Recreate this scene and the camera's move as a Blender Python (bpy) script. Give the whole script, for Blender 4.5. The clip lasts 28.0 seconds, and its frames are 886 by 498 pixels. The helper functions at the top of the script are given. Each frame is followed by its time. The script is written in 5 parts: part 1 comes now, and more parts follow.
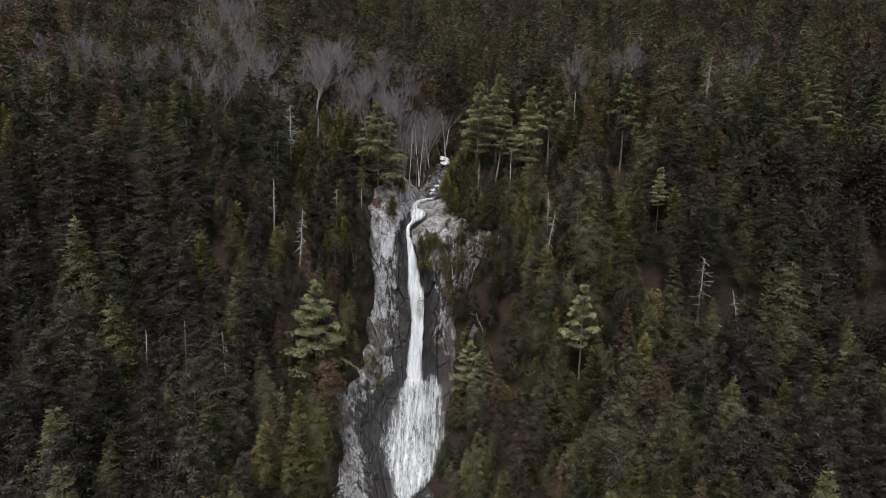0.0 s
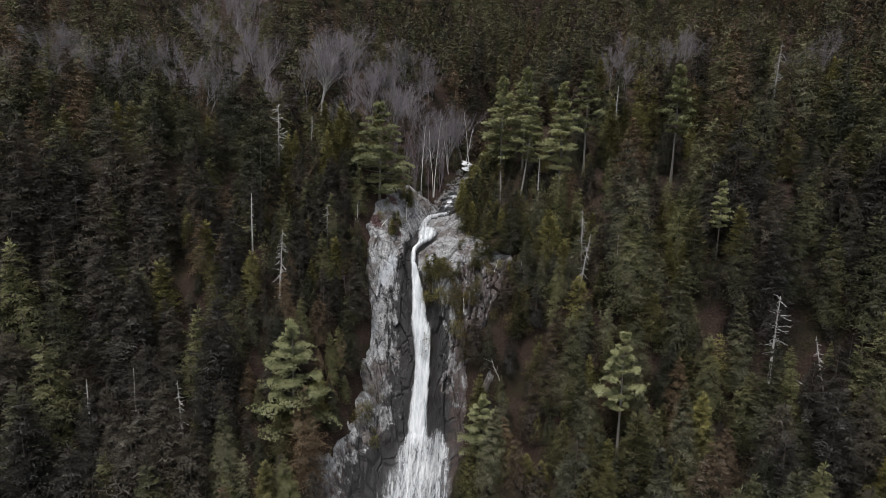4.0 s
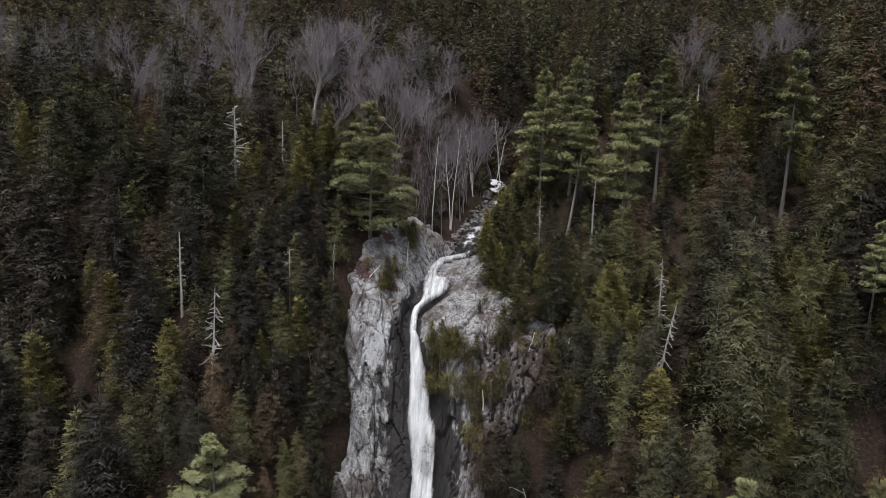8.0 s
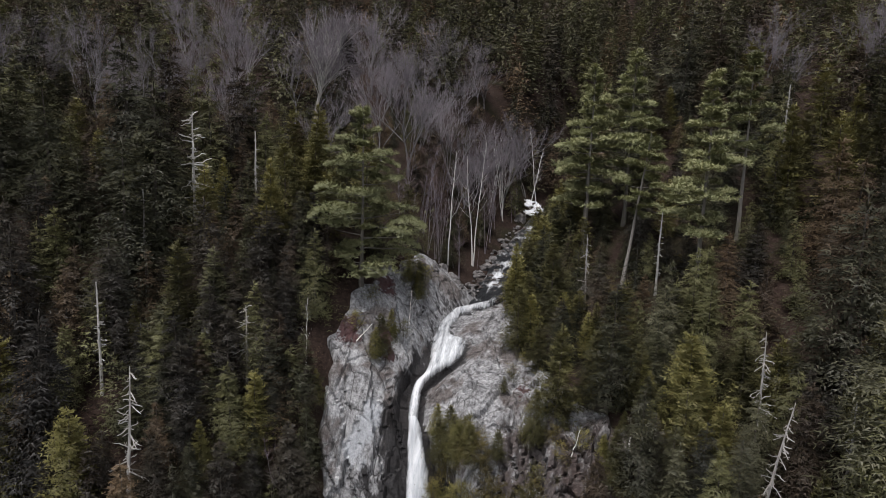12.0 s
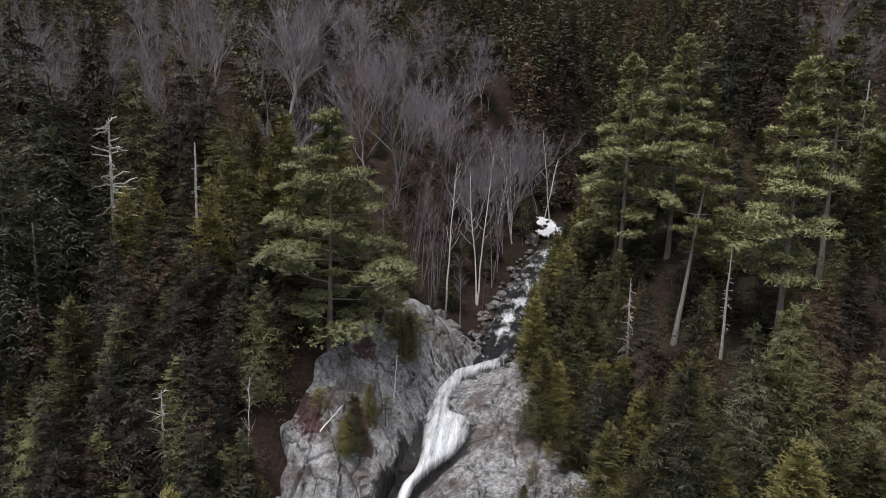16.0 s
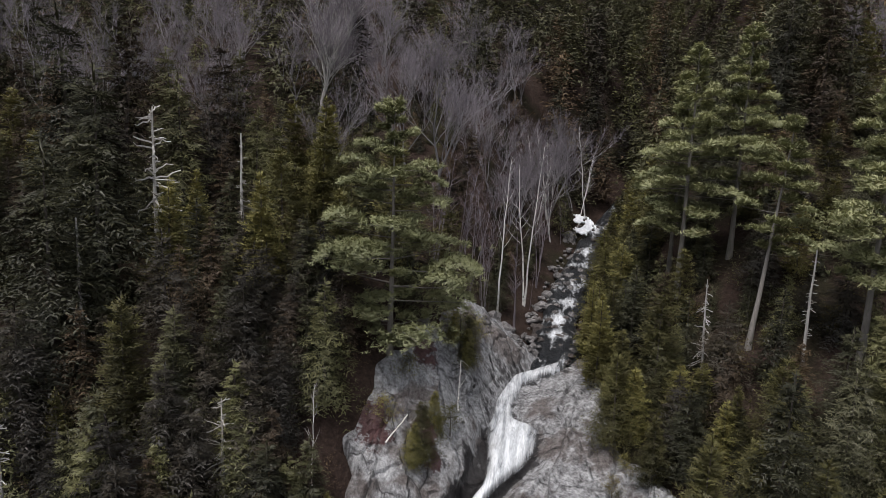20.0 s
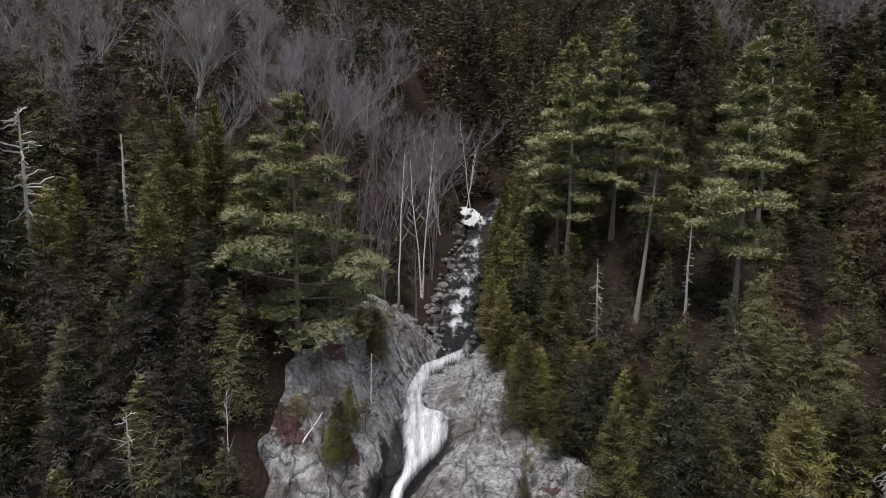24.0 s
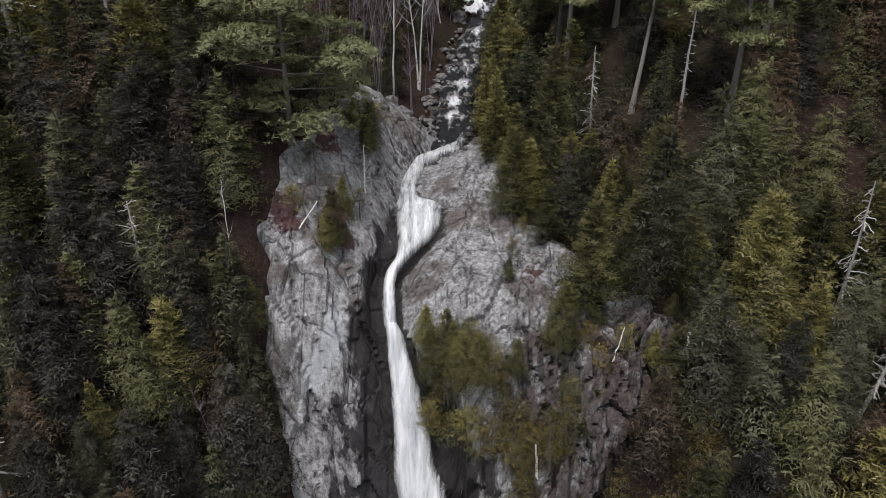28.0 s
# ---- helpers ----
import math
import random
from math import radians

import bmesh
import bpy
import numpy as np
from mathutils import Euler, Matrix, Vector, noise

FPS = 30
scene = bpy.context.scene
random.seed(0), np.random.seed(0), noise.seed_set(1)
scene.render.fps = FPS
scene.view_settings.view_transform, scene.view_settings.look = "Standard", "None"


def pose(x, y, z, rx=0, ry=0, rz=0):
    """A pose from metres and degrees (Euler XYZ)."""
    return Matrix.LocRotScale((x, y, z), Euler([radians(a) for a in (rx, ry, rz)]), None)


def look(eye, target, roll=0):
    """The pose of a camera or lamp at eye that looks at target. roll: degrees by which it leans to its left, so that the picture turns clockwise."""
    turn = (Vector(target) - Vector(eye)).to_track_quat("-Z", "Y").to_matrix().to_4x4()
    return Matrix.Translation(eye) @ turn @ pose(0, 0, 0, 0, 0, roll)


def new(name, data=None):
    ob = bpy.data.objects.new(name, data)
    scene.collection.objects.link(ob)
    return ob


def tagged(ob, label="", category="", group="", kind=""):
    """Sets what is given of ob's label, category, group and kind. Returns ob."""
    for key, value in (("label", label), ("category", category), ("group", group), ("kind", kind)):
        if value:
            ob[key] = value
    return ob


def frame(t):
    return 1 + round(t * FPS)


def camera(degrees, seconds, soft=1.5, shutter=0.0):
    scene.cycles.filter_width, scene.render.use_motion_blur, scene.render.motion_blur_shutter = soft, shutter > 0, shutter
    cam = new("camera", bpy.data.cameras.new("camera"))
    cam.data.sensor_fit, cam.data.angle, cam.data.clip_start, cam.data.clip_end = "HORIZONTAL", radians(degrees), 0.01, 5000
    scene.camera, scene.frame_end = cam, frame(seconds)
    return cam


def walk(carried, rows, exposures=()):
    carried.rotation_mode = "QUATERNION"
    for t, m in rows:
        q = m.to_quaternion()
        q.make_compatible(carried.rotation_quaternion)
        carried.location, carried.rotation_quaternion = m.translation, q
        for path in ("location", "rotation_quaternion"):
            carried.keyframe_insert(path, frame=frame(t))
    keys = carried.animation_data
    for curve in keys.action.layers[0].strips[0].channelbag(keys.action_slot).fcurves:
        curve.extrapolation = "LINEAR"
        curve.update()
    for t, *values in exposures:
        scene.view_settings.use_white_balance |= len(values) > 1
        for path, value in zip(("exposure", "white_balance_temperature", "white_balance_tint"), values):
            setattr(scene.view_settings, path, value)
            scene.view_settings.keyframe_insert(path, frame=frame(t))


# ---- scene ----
cam = camera(65.4, 28.0, soft=0.75)
PATH = [
    (0, (-0.769, 0.512, 97.525), (-0.757, 2.477, 97.152), 1.8),
    (0.5, (0.801, 3.002, 97.99), (0.8, 4.966, 97.612), 1.7),
    (1, (1.774, 5.866, 97.857), (1.767, 7.83, 97.48), 1.6),
    (1.5, (2.872, 9.054, 98.123), (2.838, 11.017, 97.74), 1.5),
    (2, (4.026, 12.541, 98.804), (3.949, 14.501, 98.412), 1.5),
    (2.5, (4.674, 16.399, 99.151), (4.569, 18.356, 98.753), 1.5),
    (3, (4.887, 20.447, 98.991), (4.785, 22.405, 98.597), 1.6),
    (3.5, (5.306, 24.886, 98.902), (5.203, 26.845, 98.511), 1.6),
    (5.5, (5.175, 45.35, 98.885), (5.042, 47.308, 98.499), 1.8),
    (6, (5.457, 51.042, 98.874), (5.318, 53.0, 98.489), 1.8),
    (6.5, (5.717, 56.667, 98.728), (5.571, 58.625, 98.346), 1.8),
    (7, (5.95, 62.241, 98.5), (5.784, 64.198, 98.124), 1.8),
    (7.5, (6.055, 67.861, 98.42), (5.865, 69.817, 98.047), 1.8),
    (8, (6.112, 73.487, 98.391), (5.895, 75.441, 98.022), 1.8),
    (8.5, (6.096, 79.067, 98.402), (5.852, 81.018, 98.036), 1.8),
    (9, (5.846, 84.441, 98.537), (5.596, 86.392, 98.175), 1.8),
    (9.5, (5.656, 89.407, 98.827), (5.405, 91.358, 98.467), 1.8),
    (10, (5.551, 93.53, 99.14), (5.297, 95.481, 98.784), 1.8),
    (10.5, (5.387, 96.566, 99.235), (5.114, 98.515, 98.88), 1.8),
    (11, (5.353, 98.54, 99.263), (5.046, 100.484, 98.908), 1.9),
    (11.5, (5.621, 99.592, 99.128), (5.296, 101.533, 98.773), 1.9),
    (13.5, (4.958, 105.161, 98.863), (4.641, 107.103, 98.501), 1.9),
    (14, (4.586, 108.175, 98.855), (4.266, 110.116, 98.492), 2.0),
    (14.5, (4.065, 111.58, 98.972), (3.743, 113.521, 98.61), 2.0),
    (15, (3.409, 115.225, 99.242), (3.086, 117.165, 98.881), 1.9),
    (15.5, (2.771, 118.624, 99.534), (2.445, 120.565, 99.179), 1.8),
    (16, (2.412, 121.206, 99.694), (2.086, 123.147, 99.339), 1.7),
    (16.5, (2.369, 122.773, 99.711), (2.044, 124.715, 99.358), 1.6),
    (17, (2.528, 123.54, 99.664), (2.202, 125.481, 99.307), 1.6),
    (17.5, (2.532, 123.943, 99.602), (2.203, 125.883, 99.243), 1.7),
    (18, (2.126, 124.291, 99.552), (1.799, 126.231, 99.19), 1.8),
    (18.5, (1.306, 124.475, 99.399), (0.981, 126.415, 99.035), 2.0),
    (19, (-0.061, 124.385, 99.234), (-0.388, 126.324, 98.871), 2.2),
    (19.5, (-1.851, 124.143, 99.121), (-2.181, 126.082, 98.757), 2.2),
    (20, (-3.785, 123.792, 98.991), (-4.108, 125.732, 98.628), 2.0),
    (20.5, (-5.285, 123.399, 98.804), (-5.608, 125.34, 98.443), 1.7),
    (21, (-5.784, 123.139, 98.646), (-6.062, 125.086, 98.284), 1.4),
    (21.5, (-5.821, 123.028, 98.577), (-6.043, 124.983, 98.218), 1.3),
    (22, (-5.799, 122.982, 98.568), (-5.958, 124.943, 98.21), 1.1),
    (22.5, (-5.831, 122.918, 98.525), (-5.934, 124.883, 98.169), 0.9),
    (24.5, (-5.931, 122.951, 98.374), (-5.886, 124.918, 98.016), 0.6),
    (25, (-5.901, 122.839, 98.28), (-5.856, 124.796, 97.871), 0.7),
    (25.5, (-5.731, 122.819, 98.299), (-5.689, 124.754, 97.795), 0.6),
    (26, (-5.521, 122.829, 98.555), (-5.484, 124.736, 97.953), 0.7),
    (26.5, (-5.503, 122.96, 98.701), (-5.464, 124.836, 98.008), 1.0),
    (27, (-5.245, 123.006, 98.56), (-5.213, 124.85, 97.788), 0.9),
    (27.5, (-4.431, 122.512, 98.229), (-4.426, 124.328, 97.392), 0.5),
    (28, (-4.192, 122.168, 98.283), (-4.194, 123.949, 97.372), 0.1),
]
walk(cam, [(t, look(eye, target, roll)) for t, eye, target, roll in PATH], ((0, 0.70, 6500, 9), (3.5, 0.70, 6500, 9), (9, 0.68, 6500, 12), (22, 0.68, 6500, 12), (28, 0.62, 6500, 13)))

# ---- world, sun ----
SUN_ELEVATION, SUN_ROTATION = 72.0, 204.0
world = bpy.data.worlds.new("overcast_sky")
scene.world = world
world.use_nodes = True
wt = world.node_tree
wt.nodes.clear()
sky = wt.nodes.new("ShaderNodeTexSky")
sky.sky_type, sky.sun_disc = "NISHITA", False
sky.sun_elevation, sky.sun_rotation = radians(SUN_ELEVATION), radians(SUN_ROTATION)
sky.dust_density, sky.air_density, sky.altitude = 4.0, 1.0, 500
pale = wt.nodes.new("ShaderNodeHueSaturation")
pale.inputs["Saturation"].default_value = 0.35
back = wt.nodes.new("ShaderNodeBackground")
back.inputs["Strength"].default_value = 0.105
wout = wt.nodes.new("ShaderNodeOutputWorld")
wt.links.new(sky.outputs[0], pale.inputs["Color"])
wt.links.new(pale.outputs[0], back.inputs["Color"])
wt.links.new(back.outputs[0], wout.inputs["Surface"])
sun_data = bpy.data.lights.new("sun", "SUN")
sun_data.energy, sun_data.angle, sun_data.color = 1.5, radians(24), (1.0, 0.985, 0.97)
sun = new("sun", sun_data)
sun.matrix_world = look((-30, 100, 300), (0, 170, 60))


# ---- materials ----
class Nodes:
    """A few short ways to wire a material's nodes."""

    def __init__(self, name):
        self.mat = bpy.data.materials.new(name)
        self.mat.use_nodes = True
        self.t = self.mat.node_tree
        self.t.nodes.clear()
        self.out = self.add("ShaderNodeOutputMaterial")

    def add(self, kind, **sets):
        n = self.t.nodes.new(kind)
        for key, value in sets.items():
            setattr(n, key, value)
        return n

    def join(self, a, b):
        self.t.links.new(a, b)

    def coords(self, which="Object", scale=(1, 1, 1)):
        if which == "World":
            src = self.add("ShaderNodeNewGeometry").outputs["Position"]
        else:
            src = self.add("ShaderNodeTexCoord").outputs[which]
        m = self.add("ShaderNodeMapping")
        m.inputs["Scale"].default_value = scale
        self.join(src, m.inputs["Vector"])
        return m.outputs[0]

    def noise(self, vec, scale, detail=4.0, rough=0.55, warp=0.0):
        n = self.add("ShaderNodeTexNoise")
        n.inputs["Scale"].default_value, n.inputs["Detail"].default_value = scale, detail
        n.inputs["Roughness"].default_value, n.inputs["Distortion"].default_value = rough, warp
        self.join(vec, n.inputs["Vector"])
        return n.outputs["Fac"]

    def cracks(self, vec, scale):
        n = self.add("ShaderNodeTexVoronoi", feature="DISTANCE_TO_EDGE")
        n.inputs["Scale"].default_value = scale
        self.join(vec, n.inputs["Vector"])
        return n.outputs["Distance"]

    def ramp(self, fac, stops):
        n = self.add("ShaderNodeValToRGB")
        e = n.color_ramp.elements
        while len(e) < len(stops):
            e.new(0.5)
        for el, (p, c) in zip(e, stops):
            el.position = p
            el.color = (*c, 1) if len(c) == 3 else c
        self.join(fac, n.inputs[0])
        return n.outputs[0]

    def level(self, fac, lo, hi, to0=0.0, to1=1.0):
        n = self.add("ShaderNodeMapRange")
        for key, value in zip((1, 2, 3, 4), (lo, hi, to0, to1)):
            n.inputs[key].default_value = value
        self.join(fac, n.inputs[0])
        return n.outputs[0]

    def mix(self, fac, a, b, blend="MIX"):
        n = self.add("ShaderNodeMix", data_type="RGBA", blend_type=blend)
        for sock, value in ((n.inputs[0], fac), (n.inputs[6], a), (n.inputs[7], b)):
            if isinstance(value, (int, float)):
                sock.default_value = value
            elif isinstance(value, tuple):
                sock.default_value = (*value, 1)
            else:
                self.join(value, sock)
        return n.outputs[2]

    def math(self, op, a, b=0.0):
        n = self.add("ShaderNodeMath", operation=op)
        for sock, value in zip(n.inputs, (a, b)):
            if isinstance(value, (int, float)):
                sock.default_value = value
            else:
                self.join(value, sock)
        return n.outputs[0]

    def bump(self, height, strength, distance):
        n = self.add("ShaderNodeBump")
        n.inputs["Strength"].default_value, n.inputs["Distance"].default_value = strength, distance
        self.join(height, n.inputs["Height"])
        return n.outputs[0]

    def surface(self, colour, rough=0.8, normal=None, specular=0.3):
        p = self.add("ShaderNodeBsdfPrincipled")
        for sock, value in ((p.inputs["Base Color"], colour), (p.inputs["Roughness"], rough)):
            if isinstance(value, tuple):
                sock.default_value = (*value, 1)
            elif isinstance(value, (int, float)):
                sock.default_value = value
            else:
                self.join(value, sock)
        p.inputs["Specular IOR Level"].default_value = specular
        if normal is not None:
            self.join(normal, p.inputs["Normal"])
        self.join(p.outputs[0], self.out.inputs["Surface"])
        return p


def foliage(name, dark, mid, light, woods=False):
    """Needles: each tree, each spray and each patch of the crown a little different."""
    n = Nodes(name)
    tree = n.add("ShaderNodeObjectInfo").outputs["Random"]
    spray = n.add("ShaderNodeNewGeometry").outputs["Random Per Island"]
    patch = n.noise(n.coords("World"), 0.16, 2.0)
    tone = n.add("ShaderNodeAttribute", attribute_name="tone").outputs["Fac"]
    f = n.math("ADD", n.math("MULTIPLY", spray, 0.10 if woods else 0.18), n.math("ADD", tone if woods else n.math("MULTIPLY", tree, 0.80), n.level(patch, 0.3, 0.7, -0.12, 0.26)))
    col = n.ramp(f, [(0.0, dark), (0.5, mid), (1.0, light)])
    d = n.add("ShaderNodeBsdfDiffuse")
    g = n.add("ShaderNodeBsdfGlossy")
    g.inputs["Roughness"].default_value = 0.55
    tr = n.add("ShaderNodeBsdfTranslucent")
    n.join(col, d.inputs["Color"])
    n.join(col, tr.inputs["Color"])
    m1, m2 = n.add("ShaderNodeMixShader"), n.add("ShaderNodeMixShader")
    m1.inputs[0].default_value, m2.inputs[0].default_value = 0.10, 0.04
    n.join(d.outputs[0], m1.inputs[1])
    n.join(tr.outputs[0], m1.inputs[2])
    n.join(m1.outputs[0], m2.inputs[1])
    n.join(g.outputs[0], m2.inputs[2])
    n.join(m2.outputs[0], n.out.inputs["Surface"])
    return n.mat


# SHADE: dark hemlock needles, with the view's dim sides put into the colour
NEEDLES = (("HEMLOCK", "hemlock_needles", (0.017, 0.017, 0.009), (0.062, 0.061, 0.029), (0.165, 0.160, 0.068)),
           ("SHADE", "dimmed_hemlock_needles", (0.011, 0.0095, 0.007), (0.028, 0.0235, 0.017), (0.068, 0.056, 0.038)),
           ("SPRUCE", "spruce_needles", (0.018, 0.0175, 0.011), (0.062, 0.060, 0.034), (0.152, 0.146, 0.080)),
           ("CEDAR", "cedar_sprays", (0.032, 0.030, 0.012), (0.115, 0.105, 0.035), (0.265, 0.238, 0.076)),
           ("RUST", "rusty_conifer_sprays", (0.024, 0.017, 0.011), (0.080, 0.055, 0.032), (0.165, 0.112, 0.062)),
           ("PINE", "pine_needles", (0.165, 0.173, 0.084), (0.25, 0.258, 0.126), (0.345, 0.348, 0.178)),
           ("SHRUB", "shrub_leaves", (0.045, 0.036, 0.014), (0.140, 0.112, 0.036), (0.25, 0.20, 0.066)))
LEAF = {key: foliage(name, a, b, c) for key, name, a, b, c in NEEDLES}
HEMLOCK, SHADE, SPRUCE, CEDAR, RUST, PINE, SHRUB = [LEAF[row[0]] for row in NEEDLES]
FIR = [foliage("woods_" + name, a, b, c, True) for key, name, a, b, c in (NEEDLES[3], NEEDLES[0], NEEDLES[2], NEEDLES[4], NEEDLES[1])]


def bark(name, dark, light, across, rough=0.85):
    n = Nodes(name)
    v = n.coords("Object", (1, 1, 0.25))
    f = n.noise(v, across, 5.0, 0.65)
    tree = n.add("ShaderNodeObjectInfo").outputs["Random"]
    col = n.ramp(n.math("ADD", n.math("MULTIPLY", f, 0.75), n.math("MULTIPLY", tree, 0.25)), [(0.25, dark), (0.75, light)])
    n.surface(col, rough, n.bump(f, 0.6, 0.05), 0.2)
    return n.mat


BARK = bark("conifer_bark", (0.05, 0.042, 0.036), (0.15, 0.13, 0.115), 6)
PINE_BARK = bark("pine_bark", (0.10, 0.088, 0.078), (0.27, 0.25, 0.225), 4)
GREY_BARK = bark("grey_bark", (0.15, 0.138, 0.142), (0.36, 0.34, 0.345), 3)
TWIG = bark("bare_twigs", (0.16, 0.138, 0.152), (0.29, 0.256, 0.276), 1.5)
RED_TWIG = bark("reddish_twigs", (0.085, 0.058, 0.058), (0.16, 0.12, 0.115), 1.5)
SNAG = bark("weathered_wood", (0.26, 0.245, 0.225), (0.58, 0.555, 0.52), 5)


def birch_bark():
    n = Nodes("birch_bark")
    v = n.coords("Object", (0.7, 0.7, 5))
    f = n.noise(v, 2.2, 3.0)
    col = n.ramp(f, [(0.30, (0.14, 0.125, 0.115)), (0.38, (0.66, 0.64, 0.60)), (0.9, (0.82, 0.80, 0.76))])
    n.surface(col, 0.7)
    return n.mat


BIRCH = birch_bark()


def forest_floor():
    n = Nodes("forest_floor")
    v = n.coords("World")
    big, fine = n.noise(v, 0.12, 3.0), n.noise(v, 2.6, 6.0, 0.7)
    litter = n.ramp(fine, [(0.25, (0.016, 0.011, 0.009)), (0.55, (0.045, 0.030, 0.024)), (0.8, (0.095, 0.068, 0.055))])
    moss = n.ramp(fine, [(0.3, (0.016, 0.014, 0.009)), (0.8, (0.045, 0.038, 0.022))])
    n.surface(n.mix(n.level(big, 0.5, 0.62), litter, moss), 0.95, n.bump(fine, 0.9, 0.3), 0.1)
    return n.mat


FLOOR = forest_floor()


def rock(name, wet=True, tone=1.0):
    """Grey gneiss with pale lichen, rusty and mossy patches; dark and shiny where the spray keeps it wet."""
    n = Nodes(name)
    v = n.coords("World")
    tall = n.coords("World", (1, 1, 0.35))
    fine, mid, big = n.noise(v, 3.6, 9.0, 0.80), n.noise(tall, 0.55, 5.0, 0.6, 0.6), n.noise(v, 0.16, 3.0)
    streak = n.noise(n.coords("World", (2.4, 2.4, 0.20)), 1.0, 8.0, 0.72, 0.2)
    grey = n.ramp(n.math("ADD", n.math("MULTIPLY", fine, 0.40), n.math("ADD", n.math("MULTIPLY", mid, 0.20), n.math("MULTIPLY", streak, 0.40))),
                  [(0.40, (0.045, 0.043, 0.043)), (0.455, (0.17, 0.165, 0.165)), (0.52, (0.345, 0.342, 0.343)), (0.60, (0.60, 0.597, 0.60))])
    rust = n.level(n.math("MULTIPLY", n.noise(v, 0.33, 4.0, 0.6, 0.8), n.level(big, 0.35, 0.6)), 0.36, 0.50)
    col = n.mix(n.math("MULTIPLY", rust, 0.75), grey, n.ramp(fine, [(0.3, (0.035, 0.026, 0.022)), (0.7, (0.15, 0.115, 0.10))]))
    lichen = n.level(n.noise(v, 1.3, 6.0, 0.75), 0.60, 0.68)
    col = n.mix(n.math("MULTIPLY", lichen, 0.55), col, (0.50, 0.50, 0.49))
    seam = n.cracks(n.mix(0.10, n.coords("World", (0.30, 0.30, 0.042)), mid), 1.0)
    some = n.level(n.noise(v, 0.45, 3.0), 0.45, 0.60)
    col = n.mix(n.math("MULTIPLY", n.level(seam, 0.0, 0.016, 0.95, 0.0), some), col, (0.03, 0.028, 0.027))
    rough = 0.8
    if tone != 1.0:
        col = n.mix(1.0, col, (tone, tone * 0.95, tone * 0.92), "MULTIPLY")
    if wet:
        a = n.add("ShaderNodeAttribute", attribute_name="wet")
        w = n.level(n.math("ADD", a.outputs["Fac"], n.level(n.noise(tall, 0.7, 5.0, 0.65), 0.3, 0.7, -0.36, 0.36)), 0.28, 0.42)
        col = n.mix(n.math("MULTIPLY", w, 0.93), col, n.ramp(fine, [(0.35, (0.006, 0.006, 0.007)), (0.75, (0.045, 0.038, 0.037))]))
        rough = n.level(w, 0, 1, 0.8, 0.6)
        o = n.add("ShaderNodeAttribute", attribute_name="moss")
        q = n.level(n.math("ADD", o.outputs["Fac"], n.level(n.noise(v, 1.1, 6.0, 0.7), 0.3, 0.7, -0.6, 0.4)), 0.40, 0.60)
        col = n.mix(n.math("MULTIPLY", q, 0.9), col, n.ramp(fine, [(0.3, (0.035, 0.012, 0.012)), (0.7, (0.11, 0.042, 0.04))]))
        # bluish-white patches: lichen together with a wet sheen put into the base colour
        e = n.add("ShaderNodeAttribute", attribute_name="pale")
        bright = n.level(n.math("ADD", e.outputs["Fac"], n.level(n.noise(tall, 0.9, 6.0, 0.7), 0.3, 0.7, -0.5, 0.4)), 0.35, 0.75)
        col = n.mix(n.math("MULTIPLY", bright, 0.7), col, n.ramp(fine, [(0.3, (0.34, 0.35, 0.37)), (0.65, (0.68, 0.70, 0.73))]))
        b = n.add("ShaderNodeAttribute", attribute_name="stain")
        k = n.level(n.math("ADD", b.outputs["Fac"], n.level(n.noise(tall, 0.9, 6.0, 0.7), 0.3, 0.7, -0.5, 0.5)), 0.35, 0.65)
        col = n.mix(n.math("MULTIPLY", k, 0.82), col, n.ramp(fine, [(0.3, (0.022, 0.015, 0.013)), (0.7, (0.12, 0.085, 0.075))]))
    h = n.math("ADD", n.math("ADD", n.math("MULTIPLY", fine, 0.6), n.math("MULTIPLY", streak, 0.9)), n.level(seam, 0.0, 0.05))
    n.surface(col, rough, n.bump(h, 1.0, 0.24), 0.35)
    return n.mat


ROCK = rock("wet_cliff_rock")
BOULDER = rock("brook_boulder_rock", False, 0.6)


def falling_water():
    """White water: strands that run with the fall (along V), with gaps through which the rock shows."""
    n = Nodes("falling_water")
    uv = n.add("ShaderNodeUVMap").outputs[0]

    def stretched(sx, sy):
        m = n.add("ShaderNodeMapping")
        m.inputs["Scale"].default_value = (sx, sy, 1)
        n.join(uv, m.inputs["Vector"])
        return m.outputs[0]

    strands, flecks = n.noise(stretched(1.3, 0.18), 1.0, 8.0, 0.72, 0.6), n.noise(stretched(2.6, 0.8), 1.0, 8.0, 0.78, 0.9)
    cover = n.add("ShaderNodeAttribute", attribute_name="cover").outputs["Fac"]
    f = n.math("ADD", n.math("ADD", n.math("MULTIPLY", strands, 0.55), n.math("MULTIPLY", flecks, 0.55)), cover)
    white = n.surface(n.ramp(strands, [(0.3, (0.40, 0.43, 0.46)), (0.58, (0.78, 0.79, 0.80))]), 0.5, n.bump(strands, 0.6, 0.25), 0.2)
    gap = n.add("ShaderNodeBsdfTransparent")
    m = n.add("ShaderNodeMixShader")
    n.join(n.level(f, 0.48, 0.80), m.inputs[0])
    n.join(gap.outputs[0], m.inputs[1])
    n.join(white.outputs[0], m.inputs[2])
    n.join(m.outputs[0], n.out.inputs["Surface"])
    return n.mat


FALLING = falling_water()


